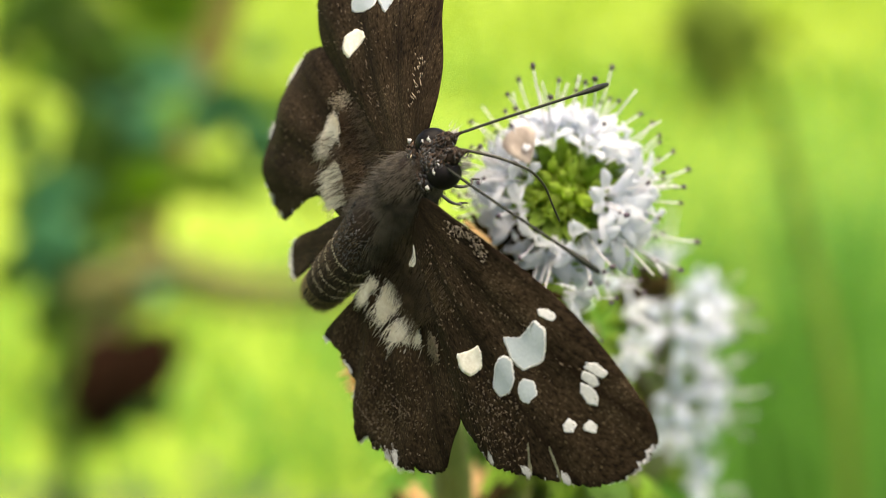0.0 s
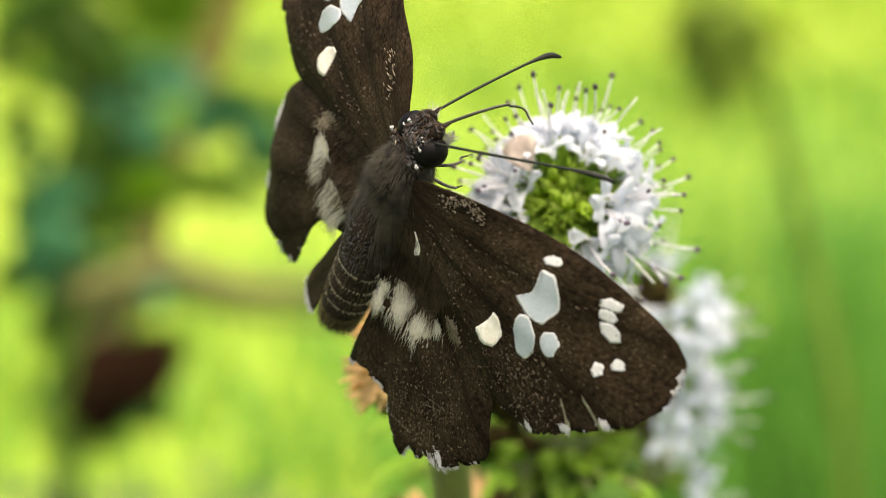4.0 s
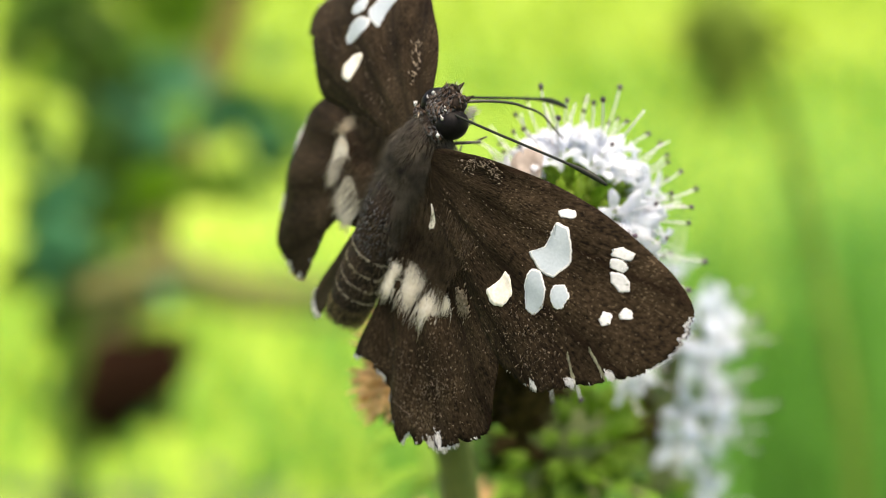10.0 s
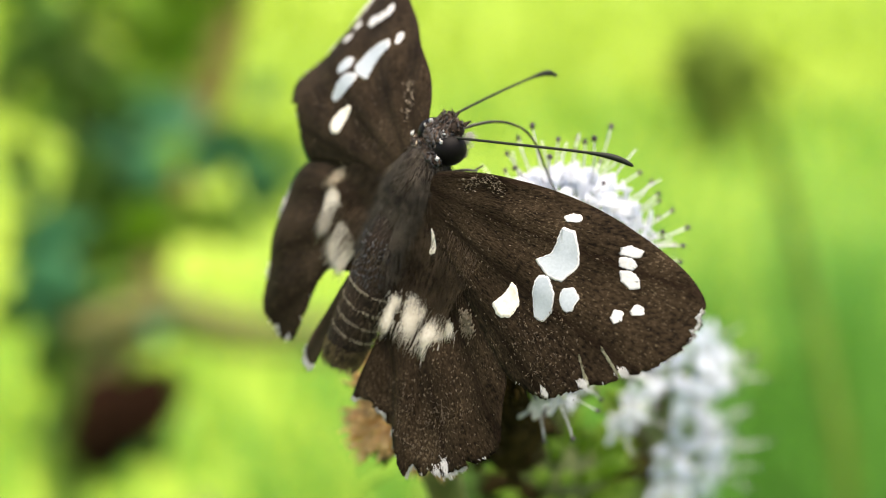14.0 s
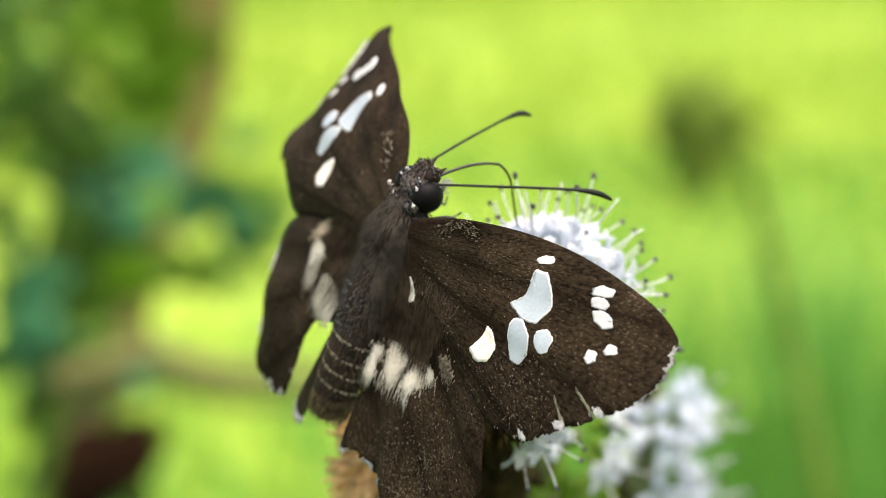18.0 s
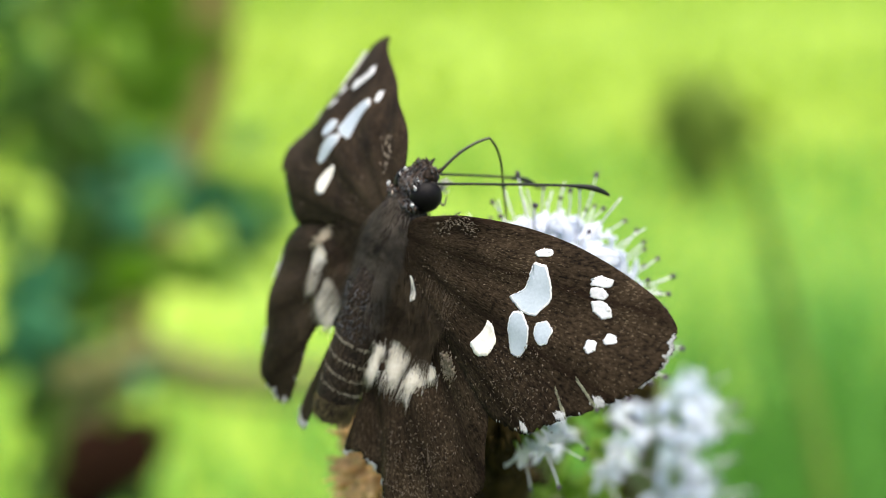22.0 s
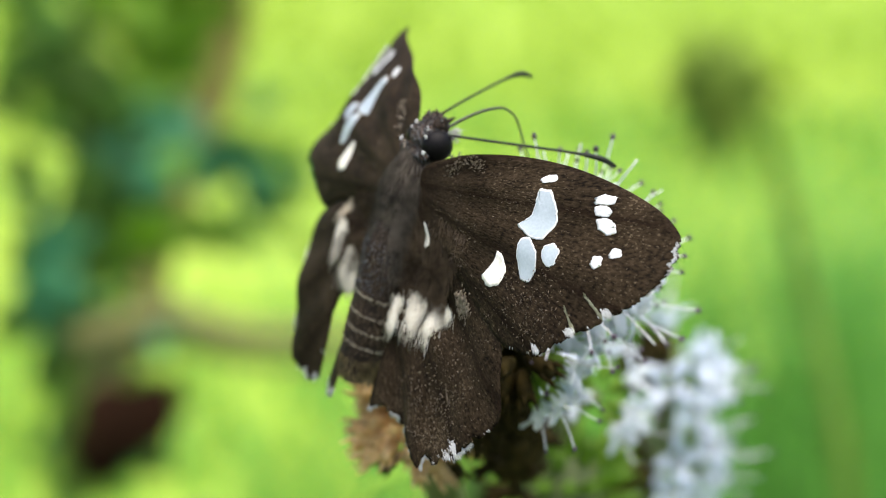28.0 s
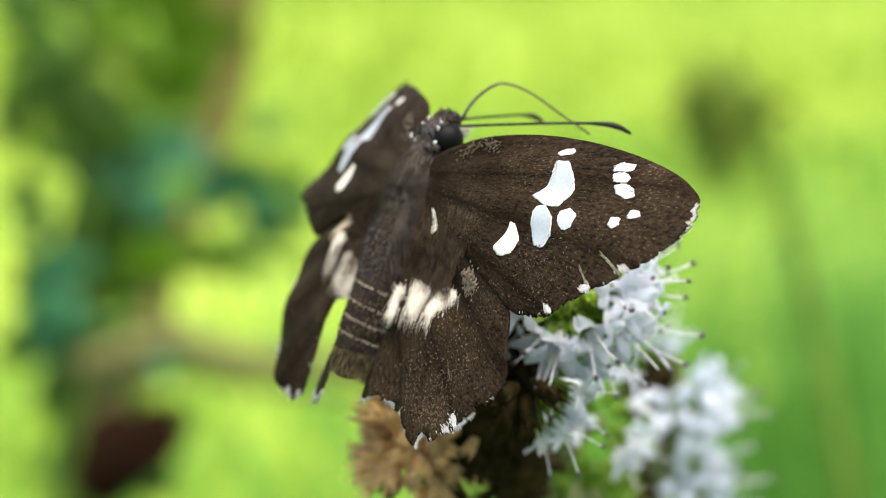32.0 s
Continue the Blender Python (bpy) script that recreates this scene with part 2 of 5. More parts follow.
def root(name, at, label, category, group="", kind=""):
    ob = new(name)
    ob.matrix_basis = at
    ob.empty_display_size = 0.01
    return tagged(ob, label, category, group, kind)


def frame_of(way):
    w = Vector(way).normalized()
    a = w.cross(Vector((0, 0, 1)) if abs(w.z) < 0.9 else Vector((1, 0, 0))).normalized()
    return a, w.cross(a), w


def aim(at, way, roll=0.0):
    """A pose at `at` (mm) whose +Z points along way."""
    a, b, w = frame_of(way)
    m = Matrix((a, b, w)).transposed().to_4x4()
    m = m @ Matrix.Rotation(roll, 4, "Z")
    m.translation = Vector(at) * MM
    return m


def tube(points, radii, sides=8, cap=True):
    """verts, faces of a round tube along points."""
    verts, faces = [], []
    pts = [Vector(p) for p in points]
    a = None
    for i, p in enumerate(pts):
        way = (pts[min(i + 1, len(pts) - 1)] - pts[max(i - 1, 0)]).normalized()
        if a is None:
            a = frame_of(way)[0]
        a = (a - way * a.dot(way)).normalized()
        b = way.cross(a)
        r = radii[i] if isinstance(radii, (list, tuple)) else radii
        for k in range(sides):
            t = 2 * math.pi * k / sides
            verts.append(tuple(p + (a * math.cos(t) + b * math.sin(t)) * r))
    for i in range(len(pts) - 1):
        for k in range(sides):
            k2 = (k + 1) % sides
            faces.append((i * sides + k, i * sides + k2, (i + 1) * sides + k2, (i + 1) * sides + k))
    if cap:
        faces.append(tuple(range(sides))[::-1])
        faces.append(tuple((len(pts) - 1) * sides + k for k in range(sides)))
    return verts, faces


def ball(cx, cy, cz, rx, ry, rz, nu=14, nv=9, lump=0.0, seed=0.0):
    verts, faces = [], []
    for j in range(nv + 1):
        th = math.pi * j / nv
        for i in range(nu):
            ph = 2 * math.pi * i / nu
            d = Vector((math.sin(th) * math.cos(ph), math.sin(th) * math.sin(ph), math.cos(th)))
            s = 1 + lump * noise.noise(d * 2.3 + Vector((seed, seed * 1.7, 0)))
            verts.append((cx + rx * d.x * s, cy + ry * d.y * s, cz + rz * d.z * s))
    for j in range(nv):
        for i in range(nu):
            i2 = (i + 1) % nu
            faces.append((j * nu + i, (j + 1) * nu + i, (j + 1) * nu + i2, j * nu + i2))
    return verts, faces


def join(*pieces):
    verts, faces = [], []
    for v, f in pieces:
        n = len(verts)
        verts += v
        faces += [tuple(i + n for i in q) for q in f]
    return verts, faces


def smooth_line(points, steps=6, closed=False):
    """A rounded line through points (Catmull-Rom)."""
    pts = [Vector(p) for p in points]
    n, out = len(pts), []
    for i in range(n if closed else n - 1):
        if closed:
            p0, p1, p2, p3 = pts[i - 1], pts[i], pts[(i + 1) % n], pts[(i + 2) % n]
        else:
            p0, p1, p2, p3 = pts[max(i - 1, 0)], pts[i], pts[i + 1], pts[min(i + 2, n - 1)]
        for k in range(steps):
            t = k / steps
            out.append(0.5 * ((2 * p1) + (p2 - p0) * t + (2 * p0 - 5 * p1 + 4 * p2 - p3) * t * t + (3 * p1 - p0 - 3 * p2 + p3) * t ** 3))
    if not closed:
        out.append(pts[-1])
    return out


def leaf_mesh(name, length, width, mat, fold=0.25, droop=0.3, teeth=0.0, rows=10):
    """A pointed leaf along +Y from the origin, with a midrib fold, droop and toothed margin, and thickness."""
    verts, faces = [], []
    cols = 5
    for side in (0, 1):
        for i in range(rows + 1):
            t = i / rows
            w = width * 0.5 * (math.sin(math.pi * t ** 0.8) ** 0.8) * (1 - 0.15 * t) + 0.02 * width
            if teeth and i % 2:
                w *= 1 - teeth
            for j in range(cols):
                u = j / (cols - 1) * 2 - 1
                z = abs(u) * w * fold - droop * length * t * t + 0.03 * length * math.sin(7 * t + 3 * u)
                verts.append((u * w, t * length, z - side * 0.012 * length))
    n = (rows + 1) * cols
    for i in range(rows):
        for j in range(cols - 1):
            q = (i * cols + j, i * cols + j + 1, (i + 1) * cols + j + 1, (i + 1) * cols + j)
            faces += [q, tuple(n + k for k in q[::-1])]
        for j in (0, cols - 1):
            q = (i * cols + j, (i + 1) * cols + j, n + (i + 1) * cols + j, n + i * cols + j)
            faces.append(q if j == 0 else q[::-1])
    return mesh_of(name, verts, faces, mat)


# ---------------------------------------------------------------- the butterfly (own axes: x its right, y ahead, z its back)
PLEAT = 0.15


def bell(v, mid, wide):
    return math.exp(-((v - mid) / wide) ** 2)


def ramp_up(v, start, reach):
    return min(max((v - start) / reach, 0.0), 1.3) ** 2


def fore_height(side):
    """Height of a forewing's upper face; the left one is pitched further down at its front edge and its outer edge curls under."""
    k = (-0.7706, 0.0217, 0.2206, -0.01045, -0.02721, -0.02812) if side > 0 else (-1.0964, 0.0162, 0.1119, -0.0083, -0.0226, -0.0326)

    def z(x, y):
        x = abs(x)
        curl = 0.0
        if side < 0:
            curl = 0.95 * ramp_up(x, 15.3, 4.4) * bell(y, 1.8, 3.6) + 0.4 * bell(y, -0.35 * x - 0.1, 0.55) * min(max((x - 4) / 6, 0), 1)
        return k[0] + k[1] * x + k[2] * y + k[3] * x * x + k[4] * x * y + k[5] * y * y - curl
    return z


def hind_height(side):
    fore = fore_height(side)

    def right(x, y):
        # a crease parts the inner lobe from the blade
        crease = 0.6 / (1 + math.exp((x - 3.0 + 0.66 * (y + 6.5)) / 0.12)) * min(max((-6.2 - y) / 2.5, 0), 1)
        low = -0.43 - 0.172 * x - 0.0696 * y + 0.10 * math.sin(x * 1.3 + y * 0.3) - crease
        s = min(max((y + 7.0) / 3.5, 0), 1) * min(x / 5, 1)
        s = s * s * (3 - 2 * s)
        return low * (1 - s) + (fore(x, y) - 0.12) * s

    def left(x, y):
        edge = 14.9 + 0.75 * min(y + 9.0, 0)
        low = -0.8729 - 0.0277 * x - 0.1241 * y - 0.0178 * x * x - 0.0288 * x * y - 0.0201 * y * y - 0.95 * ramp_up(x, edge - 3.6, 3.6) * bell(y, -10.0, 4.5)
        s = min(max((y + 4.2) / 1.8, 0), 1) * min(x / 4, 1)
        s = s * s * (3 - 2 * s)
        return low * (1 - s) + (fore(x, y) - 0.15) * s

    pick = right if side > 0 else left
    return lambda x, y: pick(abs(x), y)


FORE_LINE = [(1.6, 2.7), (4.3, 4.7), (6.6, 5.8), (9.3, 6.7), (11.9, 7.2), (14.1, 7.35), (16.4, 7.3), (18.5, 7.0), (20.0, 6.4), (20.85, 5.7),
             (21.4, 4.7), (21.65, 3.5), (21.5, 2.2), (21.0, 1.2), (20.2, 0.1), (18.9, -1.5), (18.0, -2.6), (17.1, -3.6), (16.3, -4.0), (14.7, -4.3),
             (13.3, -4.2), (10.0, -2.9), (5.5, -1.3), (2.2, -0.4)]
LEFT_FORE_LINE = [(1.4, 3.2), (2.9, 5.3), (4.75, 6.25), (7.05, 6.9), (9.3, 7.15), (11.6, 7.4), (15.4, 7.6), (17.6, 7.75), (19.0, 8.0), (19.7, 7.75), (20.5, 7.0), (20.85, 6.2),
                  (20.5, 4.9), (20.0, 3.8), (19.45, 2.6), (19.45, 1.5), (19.75, 0.6), (20.3, -0.5), (20.45, -1.5), (20.1, -2.1), (19.2, -2.6), (18.5, -3.0), (17.5, -2.95), (16.5, -3.35),
                  (15.6, -3.9), (14.6, -4.35), (13.5, -4.75), (10.0, -2.9), (5.5, -1.3), (2.2, -0.4)]
HIND_LINE = [(1.2, -0.4), (6.0, -0.8), (10.5, -2.0), (13.1, -4.3), (14.1, -6.0), (15.1, -8.0), (15.15, -9.1), (14.35, -10.5), (13.6, -11.5), (12.8, -12.6), (11.8, -13.1),
             (10.95, -13.95), (10.2, -14.4), (9.4, -14.1), (8.4, -13.5), (7.4, -12.9), (6.6, -13.1), (5.6, -12.95), (4.5, -12.8), (3.6, -12.9), (2.95, -13.45), (2.7, -12.2), (2.7, -9.6), (2.6, -7.6), (2.1, -5.2), (1.4, -3.0)]
LEFT_HIND_LINE = [(1.2, -0.2), (6.0, -0.3), (10.5, -1.3), (13.0, -3.2), (13.7, -4.7), (14.5, -6.2), (14.7, -8.0), (14.0, -10.2), (13.2, -11.9), (11.9, -13.8), (10.5, -15.1), (9.6, -15.5),
                  (8.8, -15.5), (8.1, -15.9), (7.0, -15.4), (6.3, -14.8), (5.9, -12.7), (5.35, -10.1), (4.6, -8.2), (3.6, -7.6), (2.4, -6.9), (1.5, -5.6), (1.3, -3.0)]
# the anal lobe of the left hindwing, parted from the blade by an open slit
LOBE_LINE = [(1.2, -5.0), (2.2, -6.4), (2.9, -8.4), (3.4, -10.4), (4.2, -12.7), (4.5, -14.3), (3.9, -15.0), (3.0, -14.8), (1.9, -14.4), (1.3, -12.6), (1.1, -9.0)]


def wing_sheet(line, height, side, ragged, tears, thick=0.07, step=0.55):
    """verts, faces of a wing blade: top and under side joined by its rim. ragged: stretch of the line that is frayed."""
    rim = [Vector((p.x, p.y)) for p in smooth_line([(x, y, 0) for x, y in line], 10, True)]
    rng = random.Random(int(side * 7 + len(line)))
    n = len(rim)
    mid = sum(rim, Vector((0, 0))) / n
    out = []
    for i, p in enumerate(rim):
        if ragged[0] <= i / n <= ragged[1]:
            bite = 0.5 * max(0, noise.noise(Vector((i * 0.21, side * 5.0, len(line)))) - 0.1)
            p = p + (mid - p).normalized() * (abs(rng.gauss(0, 0.10)) + bite)
        for tx, ty, reach, wide in tears:
            d = (p - Vector((tx, ty))).length
            if d < wide:
                p = p + (mid - p).normalized() * reach * (1 - d / wide) ** 0.6
        out.append(p)
    inner = []
    xs = [p.x for p in out]
    ys = [p.y for p in out]
    x = min(xs)
    while x < max(xs):
        y = min(ys)
        while y < max(ys):
            inner.append(Vector((x + rng.uniform(-0.1, 0.1), y + rng.uniform(-0.1, 0.1))))
            y += step
        x += step
    from mathutils import geometry
    co, _, fs, *_ = geometry.delaunay_2d_cdt(out + inner, [(i, (i + 1) % n) for i in range(n)], [], 1, 1e-5)
    k = len(co)
    verts, faces = [], []
    for layer in (0, 1):
        for p in co:
            z = height(p.x, p.y)
            # shallow pleats along the veins, which fan from the root
            a = math.atan2(p.y - 1.0, p.x + 2.0)
            z += PLEAT * math.sin(a * 26) * min(1, p.x / 6) - layer * thick
            verts.append((side * p.x, p.y, z))
    edges = collections.Counter()
    for f in fs:
        f = list(f) if side > 0 else list(f)[::-1]
        faces.append(tuple(f))
        faces.append(tuple(k + i for i in f[::-1]))
        for a, b in zip(f, f[1:] + f[:1]):
            edges[(a, b)] += 1
    for a, b in list(edges):
        if (b, a) not in edges:
            faces.append((b, a, k + a, k + b))
    return verts, faces, out


def patch(points, height, side, lift=0.03, thick=0.02, seed=1, rim_wide=0.0):
    """A small plate on the wing's upper face, with an uneven outline; rim_wide: share of it that is a rim of the second material. verts, faces, picks."""
    rng = random.Random(seed)
    corners = [Vector((x, y, 0)) for x, y in points]
    rim = []
    for i, p in enumerate(corners):
        q = corners[(i + 1) % len(corners)]
        for k in range(9):
            rim.append(p.lerp(q, k / 9))
    for _ in range(3):
        rim = [0.25 * rim[i - 1] + 0.5 * rim[i] + 0.25 * rim[(i + 1) % len(rim)] for i in range(len(rim))]
    rim = [p + Vector((rng.gauss(0, 0.02), rng.gauss(0, 0.02), 0)) for p in rim]
    c = sum(rim, Vector((0, 0, 0))) / len(rim)
    verts, faces, picks = [], [], []
    rings = (1.05, 1.05 * (1 - rim_wide) if rim_wide else 0.8, 0.45)
    n = len(rim)
    for layer in (0, 1):
        for s in rings:
            for p in rim:
                q = c + (p - c) * s
                a = math.atan2(q.y - 1.0, q.x + 2.0)
                z = height(q.x, q.y) + PLEAT * math.sin(a * 26) * min(1, q.x / 6) + lift - layer * thick
                verts.append((side * q.x, q.y, z))
    for i in range(n):
        j = (i + 1) % n
        faces += [(i, j, n + j, n + i), (n + i, n + j, 2 * n + j, 2 * n + i), (i, 3 * n + i, 3 * n + j, j)]
        picks += [1 if rim_wide else 0, 0, 1 if rim_wide else 0]
    faces.append(tuple(range(2 * n, 3 * n)))
    picks.append(0)
    if side < 0:
        faces = [f[::-1] for f in faces]
    return verts, faces, picks


def plate(name, points, height, side, mats, parent, label, lift=0.045, seed=1, rim_wide=0.0):
    v, f, picks = patch(points, height, side, lift=lift, seed=seed, rim_wide=rim_wide)
    return part(name, mesh_of(name, v, f, mats, picks), parent, label=label)


def flakes(roots):
    """Small raised scales: each root is (place, normal, way, length, width)."""
    verts, faces = [], []
    for p, n, w, length, wide in roots:
        p, n = Vector(p), Vector(n).normalized()
        w = Vector(w) - n * Vector(w).dot(n)
        w = w.normalized() if w.length > 1e-4 else frame_of(n)[0]
        u = n.cross(w)
        k = len(verts)
        verts += [tuple(p - w * length * 0.4), tuple(p + u * wide * 0.5 + n * 0.02), tuple(p + w * length * 0.6 + n * 0.05), tuple(p - u * wide * 0.5 + n * 0.02), tuple(p + n * 0.06), tuple(p - n * 0.04)]
        for a, b in ((0, 1), (1, 2), (2, 3), (3, 0)):
            faces += [(k + a, k + b, k + 4), (k + b, k + a, k + 5)]
    return verts, faces


def strands(roots, wide=0.035, bends=3):
    """Fine tapered hairs: each root is (place, way, length, sag)."""
    verts, faces = [], []
    for p, w, length, sag in roots:
        p, w = Vector(p), Vector(w).normalized()
        a, b, _ = frame_of(w)
        n = len(verts)
        for i in range(bends):
            t = i / bends
            q = p + w * length * t + Vector(sag) * t * t
            for d in (a, -0.5 * a + 0.87 * b, -0.5 * a - 0.87 * b):
                verts.append(tuple(q + d * wide * (1 - t * 0.8)))
        verts.append(tuple(p + w * length + Vector(sag)))
        for i in range(bends - 1):
            for k in range(3):
                k2 = (k + 1) % 3
                faces.append((n + 3 * i + k, n + 3 * i + k2, n + 3 * i + 3 + k2, n + 3 * i + 3 + k))
        m = n + 3 * (bends - 1)
        faces += [(m, m + 1, m + 3 * 1), (m + 1, m + 2, m + 3), (m + 2, m, m + 3)]
    return verts, faces


# spots of one forewing (x out from the body, y ahead)
FORE_SPOTS = [
    ("white", [(11.2, 5.9), (11.4, 6.3), (11.95, 6.5), (12.2, 6.2), (11.6, 5.8)]),
    ("glassy", [(11.65, 5.4), (12.45, 5.55), (13.2, 4.85), (13.75, 4.0), (13.65, 2.8), (12.9, 2.6), (11.4, 2.9), (11.95, 3.7), (11.9, 4.5)]),
    ("glassy", [(12.3, 2.25), (12.8, 2.55), (13.85, 2.0), (14.3, 1.0), (14.0, 0.05), (13.3, 0.05), (12.6, 1.1)]),
    ("glassy", [(14.1, 2.5), (14.5, 2.9), (15.2, 2.65), (15.4, 1.85), (15.0, 1.45), (14.3, 1.9)]),
    ("cream", [(10.9, 0.85), (11.4, 0.75), (12.05, 0.0), (12.1, -0.95), (11.4, -1.35), (10.55, -1.0), (10.8, 0.0)]),
    ("white", [(15.1, 6.3), (15.4, 6.65), (16.15, 6.75), (16.25, 6.3), (15.3, 5.9)]),
    ("white", [(15.4, 5.8), (16.0, 6.1), (16.45, 5.9), (16.4, 5.5), (15.7, 5.3)]),
    ("white", [(15.85, 5.1), (16.4, 5.45), (17.0, 5.3), (17.35, 4.9), (17.0, 4.55), (16.3, 4.65)]),
    ("white", [(17.25, 3.2), (17.7, 3.35), (18.05, 2.9), (17.8, 2.55), (17.45, 2.7)]),
    ("white", [(17.9, 4.05), (18.3, 4.15), (18.65, 3.8), (18.2, 3.45), (17.95, 3.6)]),
]


def on_spot(x, y):
    """Whether a place of the forewing lies on one of its spots."""
    for _, pts in FORE_SPOTS:
        hit = False
        for (ax, ay), (bx, by) in zip(pts, pts[1:] + pts[:1]):
            if (ay > y) != (by > y) and x < ax + (y - ay) * (bx - ax) / (by - ay):
                hit = not hit
        if hit:
            return True
    return False


def butterfly():
    bf = root("butterfly", pose(0, 0, 0), "dark brown skipper butterfly with white wing spots feeding on mint flowers", "butterfly")
    for side, word in ((1, "right"), (-1, "left")):
        fh, hh = fore_height(side), hind_height(side)
        rng = random.Random(5 + side)
        hline = HIND_LINE if side > 0 else LEFT_HIND_LINE
        tears = [(20.2, 0.1, 0.9, 0.2), (19.2, -1.2, 0.8, 0.2)] if side > 0 else [(18.0, -2.95, 0.5, 0.3)]
        v, f, rim = wing_sheet(FORE_LINE if side > 0 else LEFT_FORE_LINE, fh, side, (0.36, 0.8), tears)
        fore = part("forewing", mesh_of("forewing", v, f, WING), bf, label="dark brown forewing with glassy white spots")
        for k, (sort, pts) in enumerate(FORE_SPOTS):
            plate("wing_spot", pts, fh, side, {"cream": [CREAM], "white": [FRINGE], "glassy": [HYALINE, FRINGE]}[sort], fore,
                  {"cream": "cream scale spot", "white": "small white spot", "glassy": "glassy bluish white spot with a white rim"}[sort], seed=k, rim_wide=0.09 if sort == "glassy" else 0.0)
        if side > 0:
            for k, pts in enumerate(([(17.15, -0.15), (17.5, -0.4), (18.7, -1.15), (18.9, -1.4), (18.6, -1.3), (17.3, -0.4)], [(18.0, 1.05), (18.5, 0.85), (19.7, 0.35), (20.0, 0.05), (19.6, 0.2), (18.3, 0.8)])):
                plate("torn_slit", pts, fh, side, [MEMBRANE], fore, "pale bare membrane along a tear", lift=0.03, seed=30 + k)
        v, f, hrim = wing_sheet(hline, lambda x, y: hh(x, y) - 0.12, side, (0.2, 0.75), [(10.7, -14.1, 0.9, 0.5), (9.0, -13.9, 0.35, 0.2), (4.4, -12.8, 0.4, 0.4), (14.3, -10.6, 0.6, 0.15), (13.1, -12.2, 0.4, 0.15)] if side > 0 else [(8.4, -15.7, 0.5, 0.3), (12.6, -12.9, 0.35, 0.2)])
        hind = part("hindwing", mesh_of("hindwing", v, f, WING), bf, label="dark brown hindwing with frayed lower edge")
        faint = []
        for _ in range(300):
            t = rng.uniform(-1, 1)
            x, y = 8.9 + 0.3 * t + rng.gauss(0, 0.32), -3.5 - 0.35 * t + rng.gauss(0, 0.3)
            faint.append(((side * x, y, hh(x, y)), (rng.gauss(0, 0.2), rng.gauss(0, 0.2), 1), (side * 0.4 + rng.gauss(0, 0.2), -1, 0), rng.uniform(0.2, 0.45), rng.uniform(0.015, 0.03)))
        tagged(part("faint_spot", mesh_of("faint_spot", *flakes(faint), BAND_DULL if side > 0 else BAND), hind, label="faint cream scale spot"), kind="stuff")
        # fringes: short pale scales along the outer edges
        for line, h, owner, a0, a1, patchy in ((rim, fh, fore, 0.37, 0.8, 0.2), (hrim, lambda x, y: hh(x, y) - 0.14, hind, 0.24, 0.75, 0.08 if side > 0 else -0.08)):
            hairs, n = [], len(line)
            mid = sum(line, Vector((0, 0))) / n
            for i in range(n):
                t = i / n
                if not a0 <= t <= a1 or any((line[i] - Vector((q[0], q[1]))).length < 0.5 for q in (tears if a0 > 0.3 else ())):
                    continue
                strong = line[i].y > 2.4 if side > 0 and a0 > 0.3 else noise.noise(Vector((t * 17, side * 3.1, a0 * 9))) > patchy or (a0 > 0.3 and t < 0.52)
                p, q = line[i], line[(i + 1) % n]
                for k in range(9 if strong else rng.choice((0, 0, 1))):
                    s = p.lerp(q, rng.random())
                    w = (s - mid).normalized()
                    hairs.append(((side * (s.x - w.x * 0.2), s.y - w.y * 0.2, h(s.x, s.y) + rng.uniform(-0.06, 0.03)),
                                  (side * w.x + rng.gauss(0, 0.25), w.y + rng.gauss(0, 0.25), rng.gauss(-0.1, 0.15)), rng.uniform(0.3, 0.55) * (0.62 if side > 0 and a0 > 0.3 else 1 if strong else 0.6), (0, 0, -0.05)))
            if side > 0:  # tufts that are left where the edge is torn
                for cx, cy, wide, count in ((16.85, -3.6, 0.17, 130), (18.75, -1.6, 0.15, 120), (20.35, 0.45, 0.16, 120), (21.15, 1.9, 0.12, 60)) if a0 > 0.3 else ((13.1, -12.0, 0.35, 110), (12.5, -12.8, 0.2, 40), (7.3, -13.0, 0.15, 25), (3.0, -13.5, 0.15, 30), (9.2, -14.0, 0.1, 16)):
                    w = (Vector((cx, cy)) - mid).normalized()
                    for k in range(count):
                        x, y = cx + rng.gauss(0, wide), cy + rng.gauss(0, wide * 0.6)
                        hairs.append(((x - w.x * 0.45, y - w.y * 0.45, h(x, y) + 0.08), (w.x + rng.gauss(0, 0.2), w.y + rng.gauss(0, 0.2), 0.05), rng.uniform(0.2, 0.42), (0, 0, -0.05)))
            tagged(part("fringe", mesh_of("fringe", *strands(hairs, 0.034), FRINGE), owner, label="worn white fringe"), kind="stuff")
        # long hairs on the hindwing's root, and the cream tuft band
        hairs, pale = [], []
        for i in range(1500):
            x, y = rng.uniform(1.4, 7.8), rng.uniform(-4.6, 0.8)
            if x > 8.2 + 0.5 * y:
                continue
            hairs.append(((side * x, y, hh(x, y) + 0.02), (side * rng.gauss(0.28, 0.16), -1, rng.uniform(0.05, 0.3)), rng.uniform(1.0, 2.3), (0, 0, -0.35)))
        for i in range(300 if side > 0 else 150):  # silky hairs that lie over the cream patches
            x, y = rng.uniform(2.6, 7.2), rng.uniform(-5.5, -3.0)
            hairs.append(((side * x, y, hh(x, y) + 0.09), (side * rng.gauss(0.25, 0.22), -1, rng.uniform(0.1, 0.3)), rng.uniform(1.5, 3.0), (0, 0, -0.3)))
